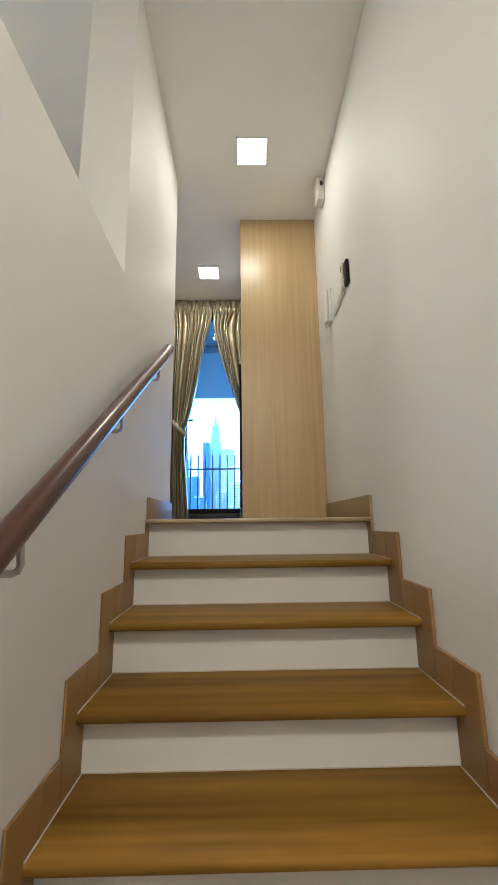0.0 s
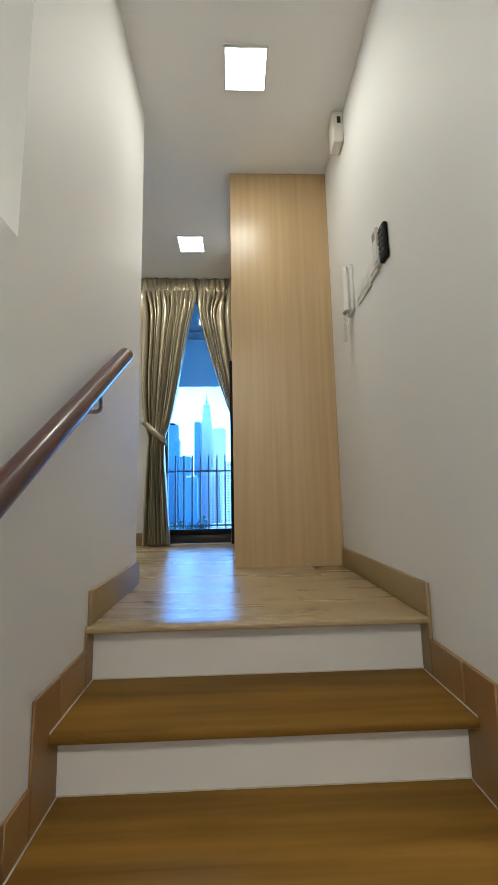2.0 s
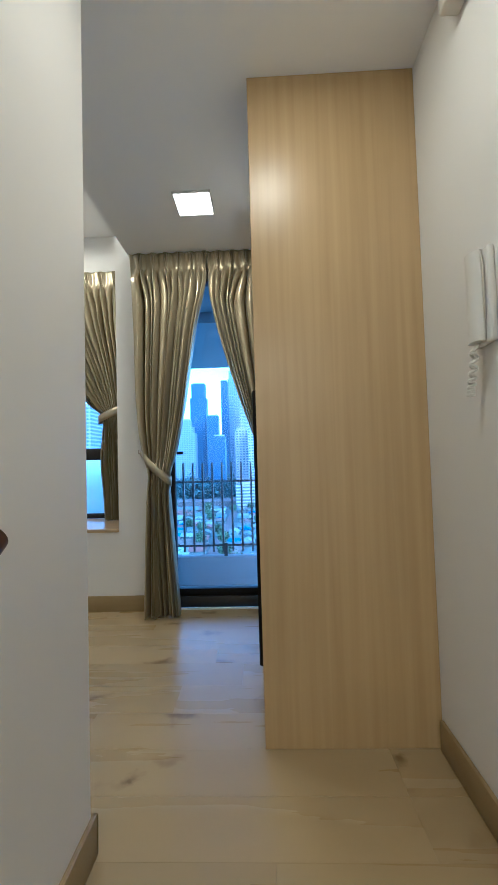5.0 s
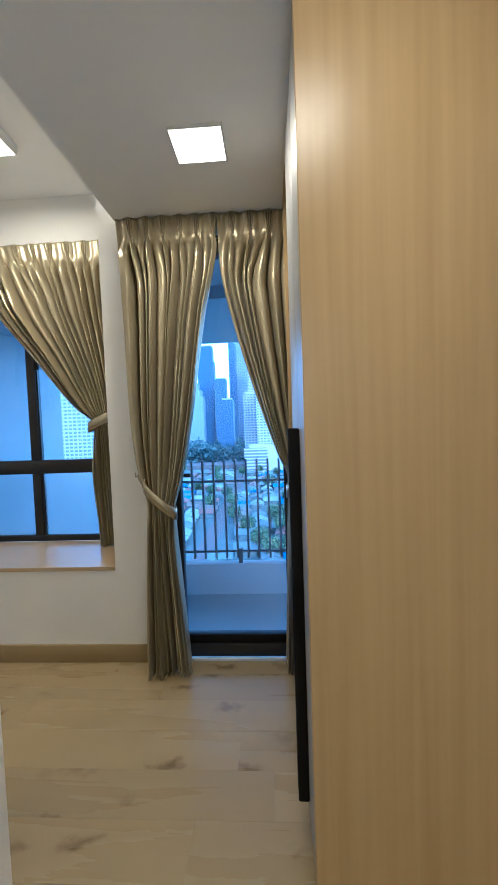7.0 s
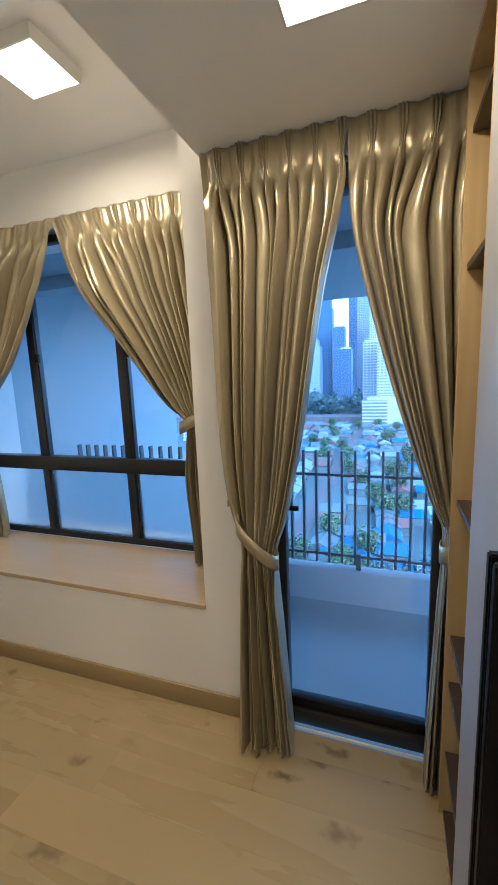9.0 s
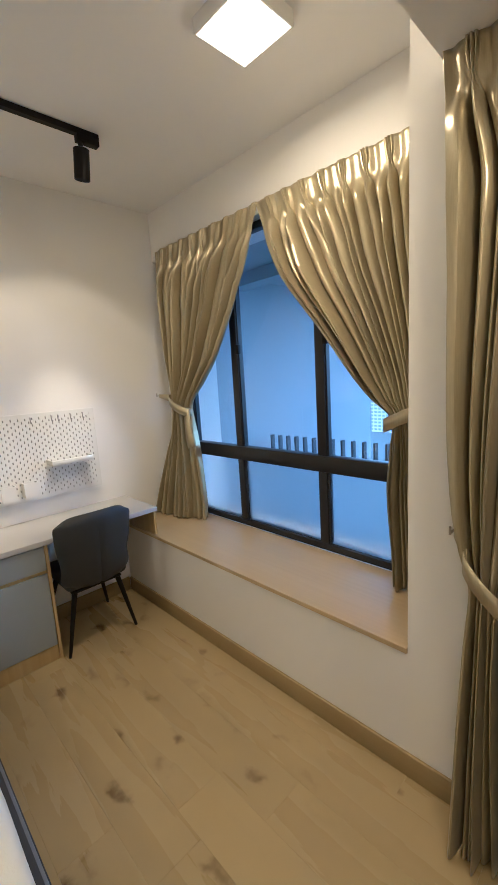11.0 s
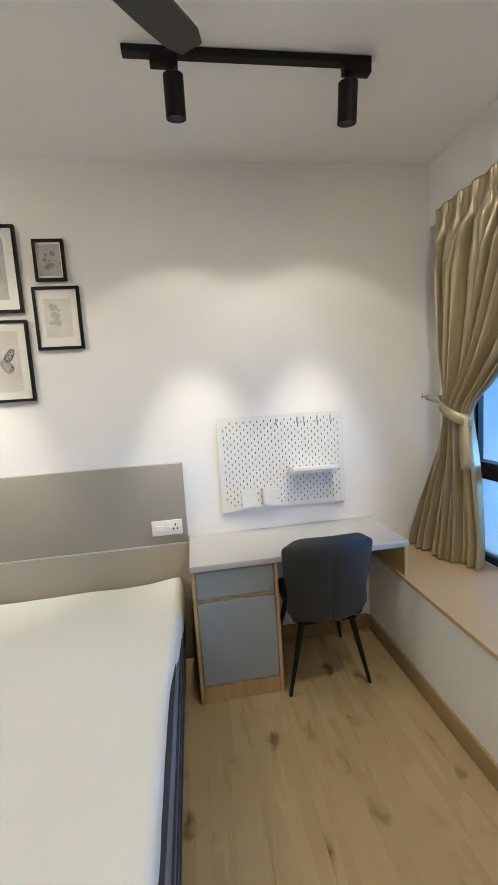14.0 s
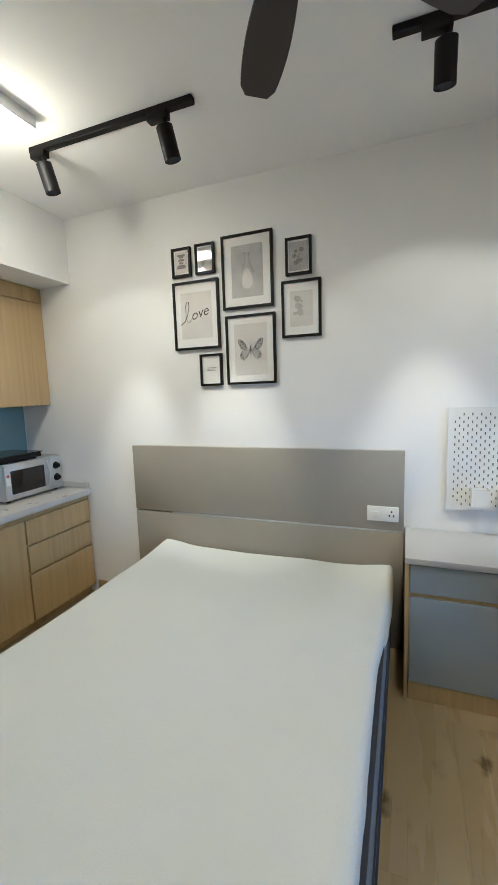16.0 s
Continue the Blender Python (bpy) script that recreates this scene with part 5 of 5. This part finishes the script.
for sx, sy in ((0.085, -0.20), (0.085, 0.225), (-0.33, -0.20), (-0.33, 0.225)):
    part("leg", cyl(bmesh.new(), (0.10 if sx > 0 else -0.19, 0.13 * (1 if sy > 0 else -1), 0.39), (sx, sy, 0.0), 0.016, 0.009, 14), BLACK, chair)

# ---- kitchen ----
KF, KB = 0.80, 0.20


def unit(x0, x1, fronts, label, y1=KF, z0=0.065, z1=0.789, base=True):
    t = thing("kitchen_cabinet", label, "cabinet", group="kitchen cabinets", at=((x0 + x1) / 2, (KB + y1) / 2, 0 if base else z0))
    placed(part("body", boxes((x0 + 0.001, x1 - 0.001, KB + 0.0005, y1 - 0.022, z0, z1)), VENEER), t)
    if base:
        placed(part("plinth", boxes((x0 + 0.001, x1 - 0.001, KB + 0.0005, y1 - 0.06, 0.0005, z0 - 0.0005)), VENEER), t)
    for nm, a, b, c, d in fronts:
        placed(part(nm, soft_box(x0 + a, x0 + b, y1 - 0.021, y1 - 0.002, c, d, 0.002, 1), VENEER), t)


unit(W, -2.575, [("drawer", 0.02, 0.575, 0.592, 0.755), ("drawer", 0.02, 0.575, 0.402, 0.577), ("drawer", 0.02, 0.575, 0.07, 0.387)], "oak-veneered kitchen base cabinet with three drawers")
unit(-2.575, -2.0, [("door", 0.003, 0.572, 0.07, 0.755)], "oak-veneered kitchen base cabinet with one door")
unit(-2.0, -1.4, [("door", 0.003, 0.597, 0.07, 0.755)], "oak-veneered kitchen base cabinet with one door")
unit(-1.4, -0.8, [("door", 0.003, 0.597, 0.07, 0.755)], "oak-veneered kitchen base cabinet with one door")
tagged(part("worktop", soft_box(W + 0.0005, -0.70, KB + 0.0005, 0.815, 0.79, 0.835, 0.004, 2), QUARTZ), "pale quartz kitchen worktop", "worktop")
tagged(part("upstand", soft_box(W + 0.0005, W + 0.016, KB + 0.018, 0.80, 0.8355, 0.88, 0.002, 1), QUARTZ), "low pale quartz upstand along the wall", "upstand")
setting("backsplash", boxes((W + 0.017, -0.70, KB + 0.0005, KB + 0.010, 0.8355, 1.474)), BACKSPL, "glossy grey-blue kitchen backsplash", "backsplash")
unit(W, -2.45, [("door", 0.003, 0.70, 1.478, 2.228), ("filler", 0.003, 0.70, 2.234, 2.339)], "oak-veneered kitchen wall cabinet up to the bulkhead", 0.49, 1.476, 2.341, False)
unit(-2.45, -1.75, [("door", 0.003, 0.697, 1.478, 2.228), ("filler", 0.003, 0.697, 2.234, 2.339)], "oak-veneered kitchen wall cabinet up to the bulkhead", 0.49, 1.476, 2.341, False)

mw = thing("microwave_oven", "silver microwave oven with two black dials on the worktop", "microwave", at=(-2.872, 0.425, 0.8355))
part("body", soft_box(-0.235, 0.245, -0.17, 0.15, 0.012, 0.265, 0.008, 2), SILVER, mw)
part("door", soft_box(-0.125, 0.243, 0.1505, 0.168, 0.018, 0.258, 0.005, 2), SILVER, mw)
part("window", soft_box(-0.07, 0.20, 0.166, 0.1705, 0.055, 0.215, 0.004, 2), DARKGL, mw, "dark oven window")
part("handle", tube(arc((-0.105, 0.166, 0.04), (-0.105, 0.215, 0.14), (-0.105, 0.166, 0.24)), 0.010, 10), SILVER, mw)
part("control_panel", soft_box(-0.233, -0.13, 0.1505, 0.166, 0.018, 0.258, 0.005, 2), SILVER, mw)
for zz in (0.10, 0.19):
    part("dial", cyl(cyl(bmesh.new(), (-0.18, 0.166, zz), (-0.18, 0.172, zz), 0.028, 0.026, 20), (-0.18, 0.172, zz), (-0.18, 0.19, zz), 0.02, 0.018, 20), BLACK, mw, "black dial")
part("sticker", boxes((0.205, 0.235, 0.1683, 0.169, 0.12, 0.20)), PAPER, mw, "small white sticker")
part("sticker_dot", cyl(bmesh.new(), (0.22, 0.169, 0.185), (0.22, 0.1694, 0.185), 0.012, 0.012, 14), mat("red_print", (0.35, 0.10, 0.09), 0.5, bump=0), mw)
for sx in (-0.2, 0.2):
    for sy in (-0.13, 0.12):
        part("foot", cyl(bmesh.new(), (sx, sy, 0), (sx, sy, 0.013), 0.015, 0.015, 10), BLACK, mw)
hob = thing("induction_hob", "portable black hob lying on the microwave", "hob", at=(-2.78, 0.425, 1.1012))
part("body", soft_box(-0.16, 0.17, -0.15, 0.16, 0.012, 0.045, 0.008, 2), BLACK, hob)
part("glass_top", soft_box(-0.17, 0.18, -0.155, 0.165, 0.0455, 0.052, 0.002, 1), DARKGL, hob)
for sx in (-0.13, 0.13):
    for sy in (-0.12, 0.12):
        part("foot", cyl(bmesh.new(), (sx, sy, -0.0003), (sx, sy, 0.013), 0.012, 0.012, 10), BLACK, hob)

# ---- floor planks ----
PWD, PLN = 0.192, 1.26
meshes = {}


def plank(x0, x1, y0, y1):
    key = (round(x1 - x0, 3), round(y1 - y0, 3))
    if key not in meshes:
        bm = bmesh.new()
        a, b = key[0] / 2 - 0.0001, key[1] / 2 - 0.0001
        c = 0.0002
        v = [[bm.verts.new((sx * p, sy * q, z)) for sx, sy in ((-1, -1), (1, -1), (1, 1), (-1, 1))] for p, q, z in ((a, b, -0.0085), (a, b, -0.0008), (a - c, b - c, 0.0))]
        for lo, hi in zip(v, v[1:]):
            for i in range(4):
                bm.faces.new((lo[i], lo[(i + 1) % 4], hi[(i + 1) % 4], hi[i]))
        bm.faces.new(v[2])
        me = bpy.data.meshes.new("plank")
        bm.to_mesh(me)
        bm.free()
        me.materials.append(PLANK)
        meshes[key] = me
    ob = new("plank", meshes[key])
    ob.parent = floor
    ob.location = ((x0 + x1) / 2, (y0 + y1) / 2, 0)


rg = random.Random(21)
y = 0.2
while y < N - 0.01:
    y1 = min(y + PWD, N)
    mid = (y + y1) / 2
    spans = [(W, -0.66)] if y1 < 2.0 else ([(W, -0.66), (-0.461, 0.566)] if mid < 2.513 else [(W, 0.566)])
    for a, b in spans:
        x = a - rg.uniform(0.0, PLN - 0.25)
        while x < b - 0.02:
            p, q = max(x, a), min(x + PLN, b)
            if q - p > 0.03:
                plank(p, q, max(y, NOSE + 0.0625) if a > -1 else y, y1)
            x += PLN
    y = y1
